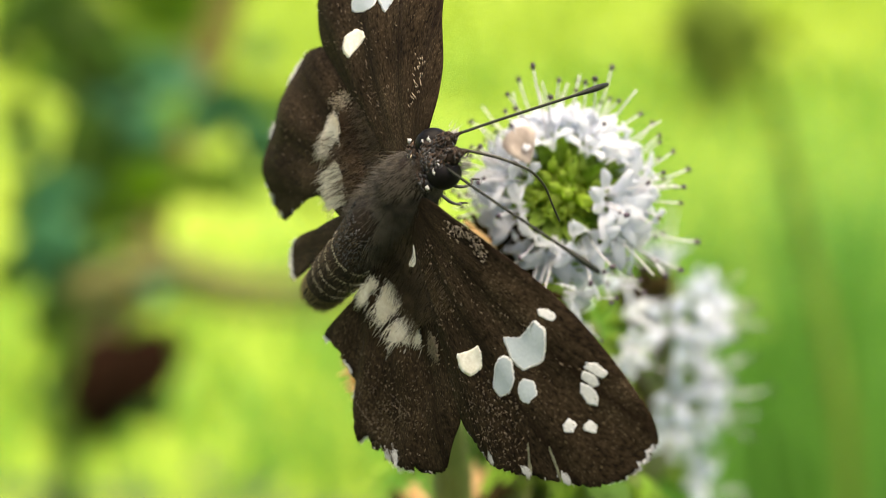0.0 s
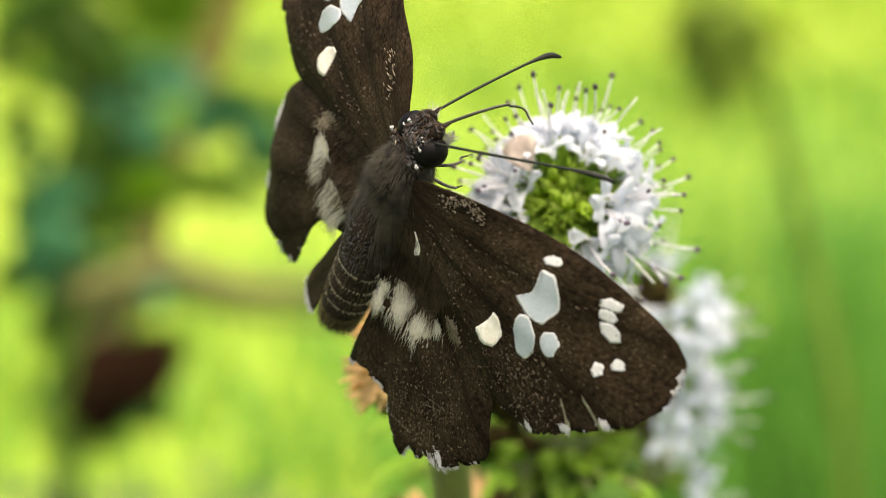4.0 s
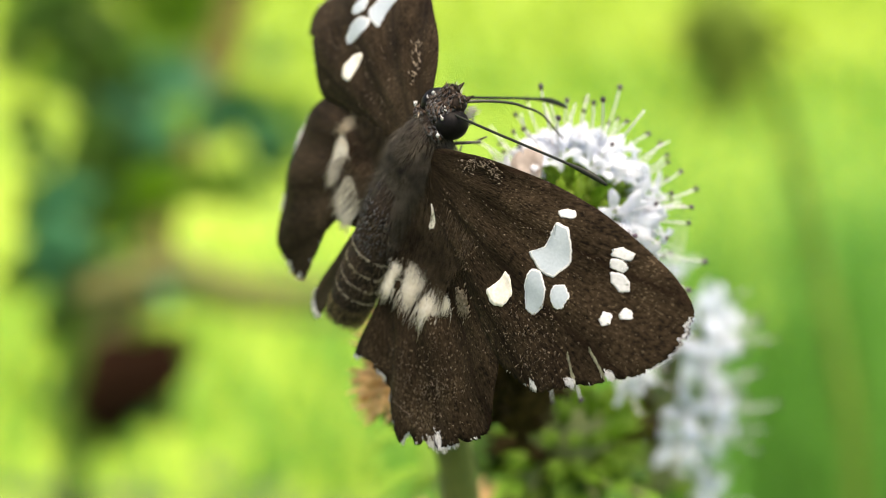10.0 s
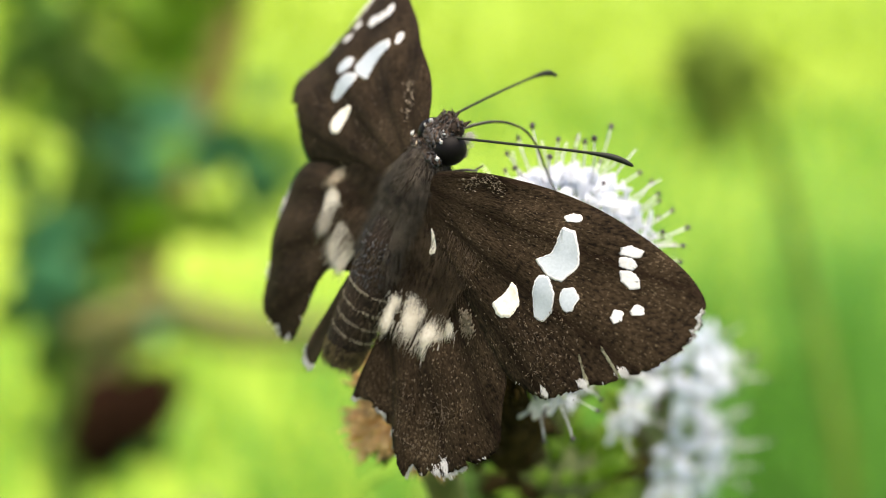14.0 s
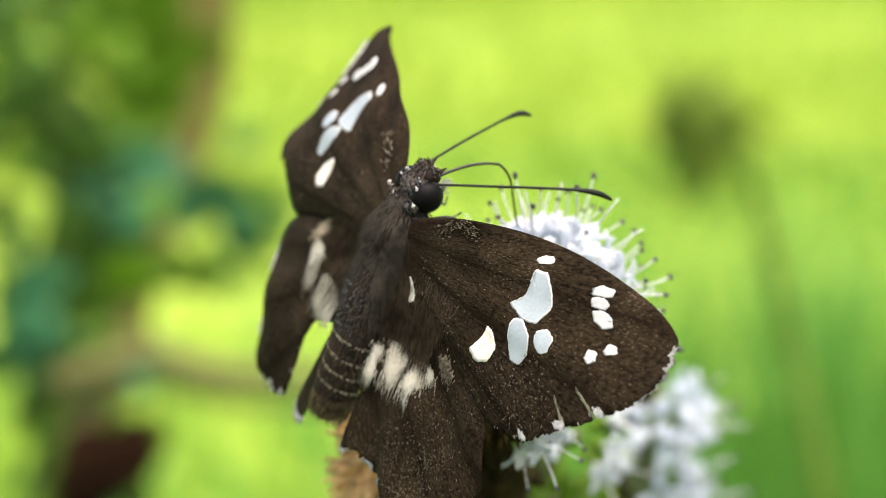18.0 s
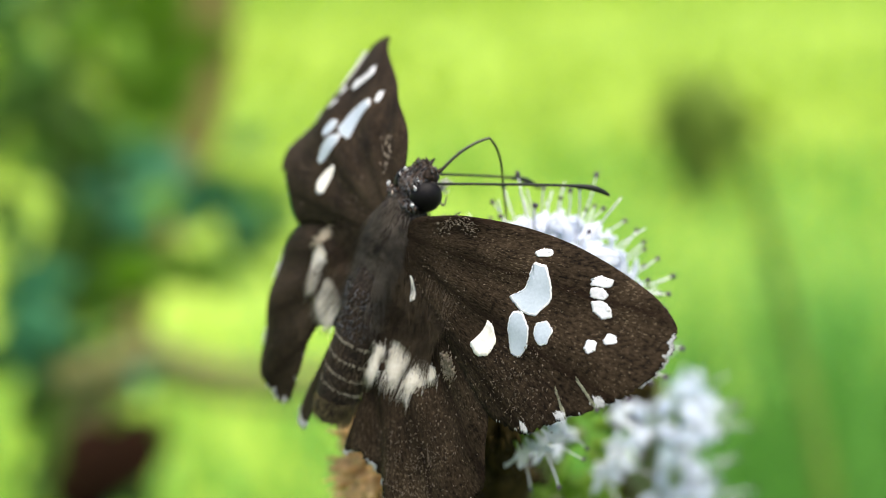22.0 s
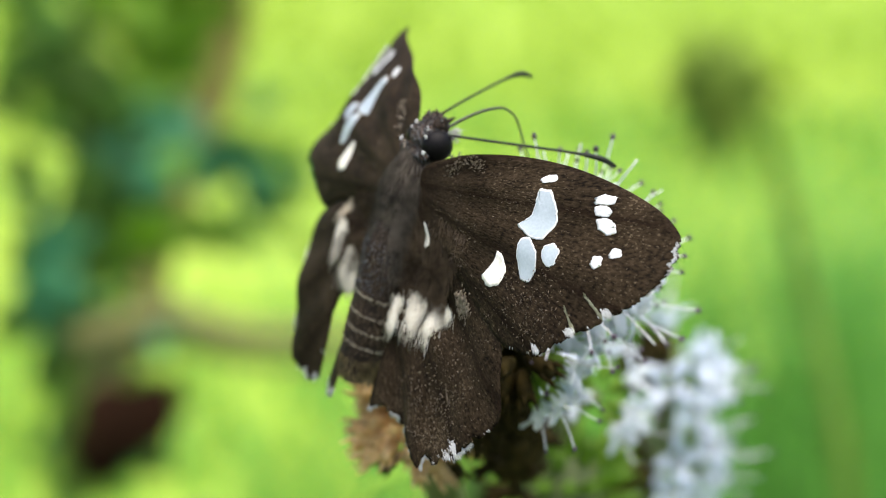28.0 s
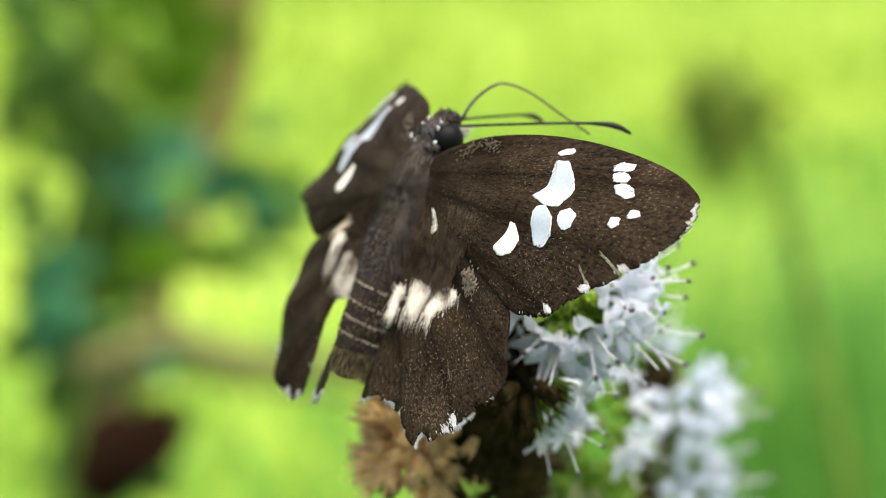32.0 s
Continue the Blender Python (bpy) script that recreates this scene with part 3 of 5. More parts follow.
        tufts = (((2.95, -5.6), (3.25, -6.9), 0.3, 420), ((4.25, -5.0), (4.8, -6.5), 0.54, 2900), ((6.9, -4.75), (6.5, -6.3), 0.62, 4200)) if side > 0 else (((3.2, -5.5), (3.5, -6.8), 0.42, 1000), ((4.3, -5.1), (4.4, -6.5), 0.68, 4000), ((7.5, -4.1), (6.8, -5.8), 0.55, 4200))
        for top, foot, wide, count in tufts:
            for i in range(count):
                t = rng.random() ** 0.8
                x, y = top[0] + (foot[0] - top[0]) * t + rng.gauss(0, wide * 0.62) * (1.15 - 0.6 * t), top[1] + (foot[1] - top[1]) * t + rng.gauss(0, 0.12)
                pale.append(((side * x, y + 0.25, hh(x, y) + 0.02), (side * rng.gauss(0.1, 0.13), -1, rng.uniform(0.0, 0.16)), rng.uniform(0.45, 0.95), (0, 0, -0.12)))
            for i in range(150):  # long loose ends
                x, y = foot[0] + rng.gauss(0, wide * 0.7), foot[1] + rng.gauss(0.3, 0.3)
                pale.append(((side * x, y, hh(x, y) + 0.05), (side * rng.gauss(0.05, 0.2), -1, 0.1), rng.uniform(0.8, 1.7), (0, 0, -0.12)))
        tagged(part("hair_tuft", mesh_of("hair_tuft", *strands(hairs, 0.017), HAIR), hind, label="long brown hairs"), kind="stuff")
        tagged(part("cream_tuft", mesh_of("cream_tuft", *strands(pale, 0.022), CREAM), hind, label="cream hair-scale patches"), kind="stuff")
        if side < 0:
            lobe_height = lambda x, y: -0.5 - 0.43 * (x - 1.8)
            v, f, lrim = wing_sheet(LOBE_LINE, lobe_height, side, (0.4, 0.75), [])
            lobe = part("anal_lobe", mesh_of("anal_lobe", v, f, WING), bf, label="dark brown folded inner lobe of the hindwing")
            hairs = []
            for s in lrim:
                if s.y > -14.0:
                    continue
                for k in range(7):
                    hairs.append(((side * (s.x + rng.gauss(0, 0.08)), s.y + 0.15, lobe_height(s.x, s.y)), (side * rng.gauss(0.3, 0.3), -1, rng.gauss(0, 0.2)), rng.uniform(0.3, 0.6), (0, 0, -0.05)))
            tagged(part("fringe", mesh_of("fringe", *strands(hairs, 0.04), FRINGE), lobe, label="worn white fringe"), kind="stuff")
        # the pale dash near the root
        if side > 0:
            plate("wing_spot", [(3.4, -0.05), (3.85, -0.2), (4.3, -1.3), (4.0, -1.55), (3.65, -0.9)], hh, side, [CREAM], hind, "pale dash", lift=0.26, seed=77)
        # rubbed scales: a worn stretch by the front edge, flecks along the veins and towards the outer edge
        worn = []
        for _ in range(150 if side > 0 else 40):
            t = rng.random()
            x, y = 4.2 + 2.7 * t + rng.gauss(0, 0.25), 3.75 + 1.35 * t + 0.45 * math.sin(3.1 * t) + rng.gauss(0, 0.26)
            worn.append(((side * x, y, fh(x, y) + 0.08), (rng.gauss(0, 0.12), rng.gauss(0, 0.12), 1), (side, 0.5 + rng.gauss(0, 0.3), 0), rng.uniform(0.12, 0.42), rng.uniform(0.02, 0.045)))
        tagged(part("worn_streak", mesh_of("worn_streak", *flakes(worn), BAND_DULL), fore, label="pale worn streak by the front edge"), kind="stuff")
        worn = []
        for _ in range(200 if side > 0 else 80):
            a, r = rng.choice((-0.22, -0.1, 0.0, 0.1, 0.2, 0.3)) + rng.gauss(0, 0.018), rng.uniform(4, 17)
            x, y = r * math.cos(a), 0.8 + r * math.sin(a)
            if -0.2 * x - 0.6 < y < 0.3 * x + 2 and not on_spot(x, y):
                worn.append(((side * x, y, fh(x, y) + 0.12), (rng.gauss(0, 0.5), rng.gauss(0, 0.5), 1), (side * math.cos(a), math.sin(a), 0), rng.uniform(0.08, 0.28), rng.uniform(0.01, 0.022)))
        for _ in range(330 if side > 0 else 60):
            x, y = rng.gauss(15.2, 1.9), rng.gauss(-1.2, 1.3)
            if x < 19 and -3.6 + 0.45 * max(0, x - 16.5) < y < 2 and y > -0.25 * x - 0.3 and not on_spot(x, y):
                worn.append(((side * x, y, fh(x, y) + 0.12), (rng.gauss(0, 0.5), rng.gauss(0, 0.5), 1), (side, rng.gauss(0, 0.8), 0), rng.uniform(0.08, 0.3), rng.uniform(0.01, 0.022)))
        tagged(part("worn_scale_dust", mesh_of("worn_scale_dust", *flakes(worn), FAINT), fore, label="rubbed pale scales"), kind="stuff")
        worn = []
        for _ in range(330 if side > 0 else 60):
            x, y = rng.gauss(10.2, 2.2), rng.gauss(-9.6, 2.2)
            if 5.5 < x < 14.6 and -13 < y < -4.5 and x > 3.2 - 0.66 * (y + 6.5):
                worn.append(((side * x, y, hh(x, y) + 0.0), (rng.gauss(0, 0.5), rng.gauss(0, 0.5), 1), (side, -1 + rng.gauss(0, 0.8), 0), rng.uniform(0.08, 0.28), rng.uniform(0.01, 0.022)))
        if side > 0:  # thin scratches
            for ax, ay, bx, by in ((9.3, -9.2, 11.2, -8.6), (9.8, -9.6, 10.9, -9.0), (10.1, -8.8, 10.7, -9.7), (6.9, -9.6, 8.2, -12.6), (8.2, -12.6, 9.9, -12.3)):
                for k in range(14):
                    t = k / 13
                    x, y = ax + (bx - ax) * t + rng.gauss(0, 0.04), ay + (by - ay) * t + rng.gauss(0, 0.04)
                    worn.append(((x, y, hh(x, y)), (0, 0, 1), (bx - ax, by - ay, 0), 0.22, 0.035))
        tagged(part("worn_scale_dust", mesh_of("worn_scale_dust", *flakes(worn), FAINT), hind, label="rubbed pale scales and scratches"), kind="stuff")

    # trunk
    v, f = ball(0, 0.9, -1.1, 1.9, 3.5, 1.75, 24, 18, 0.05)
    part("thorax", mesh_of("thorax", v, f, BODY), bf)
    lean = lambda y: 0.5 * min(max((-2.0 - y) / 4.5, 0), 1)  # the abdomen is bent a little to its right
    spine = [(0, -1.5, -0.9), (0, -3.5, -0.75), (0, -5.5, -0.7), (0, -7.5, -0.65), (0, -9.4, -0.6), (0, -11.0, -0.55), (0, -12.0, -0.55), (0, -12.4, -0.6)]
    rad = [1.5, 1.72, 1.72, 1.66, 1.55, 1.38, 1.1, 0.6]
    line = smooth_line([(y, r, z) for (_, y, z), r in zip(spine, rad)], 6)
    pts, rr = [], []
    for p in line:
        pts.append((lean(p.x), p.x, p.z))
        rr.append(p.y * (1 - 0.045 * (0.5 + 0.5 * math.cos(2 * math.pi * (p.x + 5.6) / 1.35)) ** 6))
    part("abdomen", mesh_of("abdomen", *tube(pts, rr, 26), BODY), bf, label="dark ringed abdomen")
    for k, y in enumerate((-6.1, -7.35, -8.45, -9.5)):
        r = 1.72 - 0.004 * (y + 5) ** 2 * 1.6 - 0.01 * k
        hairs = []
        rng = random.Random(90 + k)
        for i in range(240):
            a = rng.uniform(0, 2 * math.pi)
            rq = r * rng.uniform(0.965, 1.02)
            hairs.append(((lean(y) + rq * math.cos(a), y + rng.uniform(-0.06, 0.06) - 0.2 * math.cos(a), -0.66 + rq * math.sin(a)), (0.25 * math.cos(a), -1, 0.25 * math.sin(a)), rng.uniform(0.12, 0.26), (0, 0, 0)))
        tagged(part("pale_ring", mesh_of("pale_ring", *strands(hairs, 0.028), BAND), bf, label="thin pale ring of scales"), kind="stuff")
    hairs = []
    rng = random.Random(17)
    for i in range(7500):
        a, y = rng.uniform(-0.35 * math.pi, 1.35 * math.pi), rng.uniform(-3.6, 4.0)
        k = math.sqrt(max(0, 1 - ((y - 0.9) / 3.6) ** 2)) * 0.97
        if y < -1.5:
            k = max(k, 0.86)
        n = Vector((math.cos(a), 0, math.sin(a)))
        hairs.append(((1.9 * k * n.x, y, -1.1 + 1.75 * k * n.z), (n.x * 0.55 + rng.gauss(0, 0.2), -1 + rng.gauss(0, 0.25), n.z * 0.55 + rng.gauss(0, 0.2)), rng.uniform(0.3, 1.1), (0, -0.1, -0.1)))
    tagged(part("fur", mesh_of("fur", *strands(hairs, 0.02), FUR), bf, label="short grey-brown fur"), kind="stuff")
    hairs = []
    for i in range(1500):
        a, y = rng.uniform(0, 2 * math.pi), rng.uniform(-12.2, -3.2)
        r = 1.7 if y > -9 else 1.7 - (-9 - y) * 0.16
        n = Vector((math.cos(a), 0, math.sin(a)))
        hairs.append(((lean(y) + r * 0.97 * n.x, y, -0.66 + r * 0.97 * n.z), (n.x * 0.25, -1, n.z * 0.25), rng.uniform(0.2, 0.45), (0, 0, 0)))
    tagged(part("abdomen_down", mesh_of("abdomen_down", *strands(hairs, 0.035), HAIR), bf), kind="stuff")

    hairs, greys = [], []
    for i in range(1300):  # tan down round the end of the abdomen
        a, y = rng.uniform(0, 2 * math.pi), rng.uniform(-12.0, -10.3)
        r = (1.66 - (-9 - y) * 0.17) * 0.98
        n = Vector((math.cos(a), 0, math.sin(a)))
        hairs.append(((lean(y) + r * n.x, y, -0.62 + r * n.z), (n.x * 0.3 + rng.gauss(0, 0.1), -1, n.z * 0.3), rng.uniform(0.35, 0.8), (0, 0, -0.05)))
    tagged(part("tail_down", mesh_of("tail_down", *strands(hairs, 0.024), TAN_DOWN), bf, label="tan down on the tail end"), kind="stuff")
    for i in range(260):  # slate scales between the thorax and the first ring
        a, y = rng.uniform(0.1, math.pi - 0.1), rng.uniform(-6.0, -2.6)
        n = Vector((math.cos(a), 0, math.sin(a)))
        greys.append(((lean(y) + 1.74 * n.x, y, -0.7 + 1.76 * n.z), n + Vector((rng.gauss(0, 0.1), rng.gauss(0, 0.1), 0)), (rng.gauss(0, 0.4), -1, 0), rng.uniform(0.15, 0.4), rng.uniform(0.05, 0.12)))
    tagged(part("slate_scale_cover", mesh_of("slate_scale_cover", *flakes(greys), GREY_SCALE), bf, label="slate-grey scales"), kind="stuff")

    # head
    v, f = ball(0, 4.65, -1.4, 1.45, 1.1, 1.15, 18, 12, 0.08, 3)
    head = part("head", mesh_of("head", v, f, BODY), bf, label="dark scaly head with pale marks")
    for side in (-1, 1):
        v, f = ball(side * 1.08, 4.5, -1.42, 0.92, 1.06, 1.08, 24, 16)
        part("eye", mesh_of("eye", v, f, EYE), head, label="large glossy black eye")
        v, f = ball(side * 0.5, 5.5, -1.55, 0.55, 0.85, 0.7, 12, 8, 0.3, 5)
        part("palp", mesh_of("palp", v, f, BODY), head, label="dark scaly palp")
        part("palp_tip", mesh_of("palp_tip", *tube([(side * 0.5, 5.8, -1.8), (side * 0.6, 6.2, -2.1), (side * 0.68, 6.5, -2.35)], [0.2, 0.14, 0.05], 8), BODY), head, label="short pointed palp tip")
        v, f = ball(side * 0.78, 3.62, -0.62, 0.85, 0.36, 0.5, 14, 9, 0.5, 7 + side)
        part("collar_lobe", mesh_of("collar_lobe", v, f, BODY), head, label="ruffled scaly collar lobe")

    def on_ball(c, r, lo, hi):
        """A random place and normal on the upper part of a rounded form."""
        a, b = rng.uniform(0, 2 * math.pi), rng.uniform(lo, hi)
        n = Vector((math.cos(a) * math.cos(b), math.sin(a) * math.cos(b), math.sin(b)))
        return (c[0] + r[0] * n.x, c[1] + r[1] * n.y, c[2] + r[2] * n.z), n

    greys, browns, whites, pales, hairs = [], [], [], [], []
    for i in range(230):
        p, n = on_ball((0, 4.65, -1.4), (1.47, 1.12, 1.17), 0.0, 1.5)
        if abs(n.x) > 0.72:
            continue
        (greys if rng.random() < 0.6 else browns).append((p, n + Vector((rng.gauss(0, 0.22), rng.gauss(0, 0.22), 0)), (rng.gauss(0, 0.35), 1, 0.2), rng.uniform(0.35, 0.75), rng.uniform(0.16, 0.34)))
    for side in (-1, 1):
        for i in range(100):
            p, n = on_ball((side * 0.5, 5.5, -1.55), (0.58, 0.88, 0.73), -0.6, 1.5)
            (browns if rng.random() < 0.72 else greys).append((p, n + Vector((rng.gauss(0, 0.4), rng.gauss(0, 0.4), 0)), (rng.gauss(0, 0.3), 1, 0.2), rng.uniform(0.3, 0.65), rng.uniform(0.13, 0.26)))
        for i in range(60):
            p, n = on_ball((side * 0.78, 3.62, -0.62), (0.9, 0.4, 0.55), -0.3, 1.5)
            (browns if rng.random() < 0.45 else greys if rng.random() < 0.88 else pales).append((p, n + Vector((rng.gauss(0, 0.5), rng.gauss(0, 0.5), 0)), (rng.gauss(0, 0.5), 1, 0.5), rng.uniform(0.3, 0.6), rng.uniform(0.15, 0.3)))
        for cx, cy, cz, wide, count in ((1.62, 3.98, -0.25, 0.06, 8), (1.15, 4.95, -0.42, 0.07, 4), (0.8, 5.4, -0.62, 0.07, 3)):
            for i in range(count):
                whites.append(((side * (cx + rng.gauss(0, wide)), cy + rng.gauss(0, wide), cz + rng.gauss(0, wide * 0.4)), (side * 0.3 + rng.gauss(0, 0.3), rng.gauss(0, 0.3), 1), (rng.gauss(0, 1), 1, 0), rng.uniform(0.2, 0.4), rng.uniform(0.12, 0.22)))
        for i in range(160):  # pale fuzz under the eye and on the face
            t = rng.uniform(-0.4, 1.0)
            hairs.append(((side * (0.95 + rng.gauss(0, 0.2)), 5.1 + 0.6 * t, -2.25 - 0.2 * t + rng.gauss(0, 0.15)), (side * 0.5, 0.7, -0.5 + rng.gauss(0, 0.3)), rng.uniform(0.25, 0.55), (0, 0, 0)))
    for i in range(14):  # the white bar between the feelers
        t = rng.uniform(-1, 1)
        whites.append(((0.75 * t, 5.18 + rng.gauss(0, 0.05), -0.42 - 0.18 * t * t), (rng.gauss(0, 0.3), 0.3, 1), (1, rng.gauss(0, 0.4), 0), rng.uniform(0.14, 0.3), rng.uniform(0.07, 0.12)))
    tagged(part("grey_scales", mesh_of("grey_scales", *flakes(greys), GREY_SCALE), head, label="slate-grey scales"), kind="stuff")
    tagged(part("brown_scale_cover", mesh_of("brown_scale_cover", *flakes(browns), OCHRE_SCALE), head, label="brown scales"), kind="stuff")
    tagged(part("white_scales", mesh_of("white_scales", *flakes(whites), FRINGE), head, label="white scale marks round the eyes"), kind="stuff")
    tagged(part("tan_scales", mesh_of("tan_scales", *flakes(pales), BAND), head, label="tan collar scales"), kind="stuff")
    tagged(part("pale_down", mesh_of("pale_down", *strands(hairs, 0.022), FLECK), head, label="pale grey down on the face"), kind="stuff")
    hairs = []
    for i in range(260):
        p, n = on_ball((0, 4.65, -1.4), (1.4, 1.08, 1.12), 0.2, 1.5)
        hairs.append((p, (n.x + rng.gauss(0, 0.2), n.y + 0.7, n.z), rng.uniform(0.12, 0.3), (0, 0, 0)))
    tagged(part("head_hair", mesh_of("head_hair", *strands(hairs, 0.02), HAIR), head), kind="stuff")
    # long hair that spreads from the flanks over the wing roots
    hairs = []
    for i in range(1700):
        side, y = rng.choice((-1, 1)), rng.uniform(-4.2, 2.4)
        a = rng.uniform(0.0, 0.9)
        hairs.append(((side * 1.75 * math.cos(a), y, -0.9 + 1.5 * math.sin(a)), (side * rng.uniform(0.15, 0.75), -1 + rng.gauss(0, 0.15), rng.gauss(0.12, 0.12)), rng.uniform(0.9, 2.3), (0, -0.2, -0.25)))
    tagged(part("flank_hair", mesh_of("flank_hair", *strands(hairs, 0.017), FUR), bf, label="long soft grey-brown hair"), kind="stuff")

    # feelers: a thin shaft, a long club and a bent point, along +Y
    feelers = []
    for side in (-1, 1):
        pts = smooth_line([(0, 0, 0), (0, 4.1, 0.1), (0, 8.2, 0.05), (side * 0.05, 10.3, -0.05), (side * 0.2, 11.4, -0.25), (side * 0.52, 12.25, -0.67)], 6)
        n = len(pts) - 1
        rr = [0.09 if i / n < 0.5 else 0.095 + 0.105 * math.sin(math.pi * min(1, (i / n - 0.5) / 0.5)) ** 1.2 + 0.0 for i in range(n + 1)]
        rr[-1] = 0.03
        fe = part("antenna", mesh_of("antenna", *tube(pts, rr, 10), HORN), bf, label="long clubbed antenna with bent tip")
        feelers.append(fe)
    # tongue in two stiff lengths
    pts = smooth_line([(0, 0, 0), (0, 1.0, 0.28), (0, 2.2, 0.45), (0, 3.3, 0.35), (0, 4.0, 0.14), (0, 4.3, 0)], 5)
    near = part("proboscis", mesh_of("proboscis", *tube(pts, [0.115 - 0.03 * i / (len(pts) - 1) for i in range(len(pts))], 8), TONGUE), bf, label="dark uncoiled proboscis")
    pts = smooth_line([(0, 0, 0), (0, 0.3, 0.15), (0, 1.1, 0.38), (0, 2.4, 0.45), (0, 4.6, 0.2), (0, 6.8, 0)], 5)
    far = part("proboscis_tip", mesh_of("proboscis_tip", *tube(pts, [0.085 - 0.02 * i / (len(pts) - 1) for i in range(len(pts))], 8), TONGUE), bf, label="thin end of the proboscis")
    # legs
    for side, y0, foot in ((1, 2.8, (1.0, 3.3, -4.1)), (-1, 2.8, (-0.4, 3.4, -4.1)), (1, 1.8, (1.2, 0.6, -4.6)), (-1, 1.8, (-0.8, 0.8, -4.6)), (1, 0.3, (2.0, -2.6, -5.2)), (-1, 0.3, (-1.6, -2.6, -5.2))):
        a = Vector((side * 0.8, y0, -2.4))
        c = Vector(foot)
        b = a.lerp(c, 0.45) + Vector((side * 0.6, 0.4, 0.2))
        d = a.lerp(c, 0.8) + Vector((side * 0.4, 0.2, -0.1))
        pts = smooth_line([a, b, d, c, c + Vector((side * 0.3, 0.5, -0.2))], 5)
        part("leg", mesh_of("leg", *tube(pts, [0.12 - 0.07 * i / (len(pts) - 1) for i in range(len(pts))], 8), LEG), bf, label="thin grey leg")
    return bf, feelers, near, far


# ---------------------------------------------------------------- mint flower spikes
def floret_meshes():
    """Meshes of one open floret, along +Z: corolla, calyx, filament, anther, and a bud."""
    v, f = tube(smooth_line([(0, 0, 0), (0, 0, 0.9), (0, 0, 1.7), (0, 0, 2.2)], 2), [0.28, 0.3, 0.34, 0.42, 0.52, 0.6, 0.66], 10, False)
    pieces = [(v, f)]
    for k in range(4):
        a = math.pi / 2 * k + 0.3
        ca, sa = math.cos(a), math.sin(a)
        vs, fs = [], []
        rows, cols = 6, 5
        for side in (0, 1):
            for i in range(rows + 1):
                t = i / rows
                w = 0.42 * math.sin(math.pi * (0.22 + 0.74 * t)) ** 0.7 * (1.15 if k == 0 else 1)
                r = 0.55 + 1.3 * t ** 1.2
                z = 2.1 + 1.25 * t - 0.65 * t * t
                for j in range(cols):
                    u = j / (cols - 1) * 2 - 1
                    zz = z - 0.18 * u * u + 0.06 * math.sin(5 * t + 4 * u + k) - 0.03 * side
                    vs.append((ca * r - sa * u * w, sa * r + ca * u * w, zz))
        n = (rows + 1) * cols
        for i in range(rows):
            for j in range(cols - 1):
                q = (i * cols + j, i * cols + j + 1, (i + 1) * cols + j + 1, (i + 1) * cols + j)
                fs += [q[::-1], tuple(n + x for x in q)]
        pieces.append((vs, fs))
    corolla = mesh_of("corolla", *join(*pieces), PETAL)
    v, f = tube([(0, 0, -0.5), (0, 0, 0.1), (0, 0, 0.8), (0, 0, 1.2)], [0.2, 0.42, 0.46, 0.4], 10)
    teeth = []
    for k in range(5):
        a = 2 * math.pi * k / 5
        teeth.append(tube([(0.4 * math.cos(a), 0.4 * math.sin(a), 1.1), (0.47 * math.cos(a), 0.47 * math.sin(a), 1.45), (0.5 * math.cos(a), 0.5 * math.sin(a), 1.8)], [0.15, 0.09, 0.02], 5))
    calyx = join((v, f), *teeth)
    filament = mesh_of("filament", *tube(smooth_line([(0, 0, 0), (0.05, 0, 1.2), (0.12, 0, 2.4), (0.3, 0, 3.4)], 3), 0.046, 6), FILAMENT)
    anther = mesh_of("anther", *join(ball(0.25, 0, 3.48, 0.09, 0.125, 0.16, 8, 6), ball(0.37, 0, 3.5, 0.09, 0.125, 0.16, 8, 6)), ANTHER)
    return mesh_of("cool_corolla", *join(*pieces), PETAL_COOL), corolla, mesh_of("calyx", *calyx, GREEN), mesh_of("dry_calyx", *calyx, DRIED), mesh_of("dark_calyx", *calyx, CALYX_SHADE), filament, anther, mesh_of("young_calyx", *calyx, YOUNG)


COOL_COROLLA, COROLLA, CALYX, DRY_CALYX, DARK_CALYX, FILA, ANTH, YOUNG_CALYX = floret_meshes()


def floret(owner, at, way, rng, stamens=4, size=1.0, bloom=None):
    m = aim(at, way, rng.uniform(0, 6.28)) @ Matrix.Scale(size, 4)
    co = part("floret", bloom or COROLLA, owner, m, label="white and pale lilac four-lobed floret")
    part("calyx", CALYX, co)
    for k in range(stamens):
        a = 2 * math.pi * (k + rng.uniform(-0.3, 0.3)) / max(stamens, 1) + 0.8
        lean = rng.uniform(0.04, 0.3)
        tilt = Matrix.Translation((0.25 * MM * math.cos(a), 0.25 * MM * math.sin(a), 1.6 * MM)) @ Matrix.Rotation(a, 4, "Z") @ Matrix.Rotation(lean, 4, "Y") @ Matrix.Diagonal((1, 1, rng.uniform(0.6, 1.1), 1))
        part("filament", FILA, co, tilt)
        if rng.random() < 0.8:
            part("anther", ANTH, co, tilt)
    return co


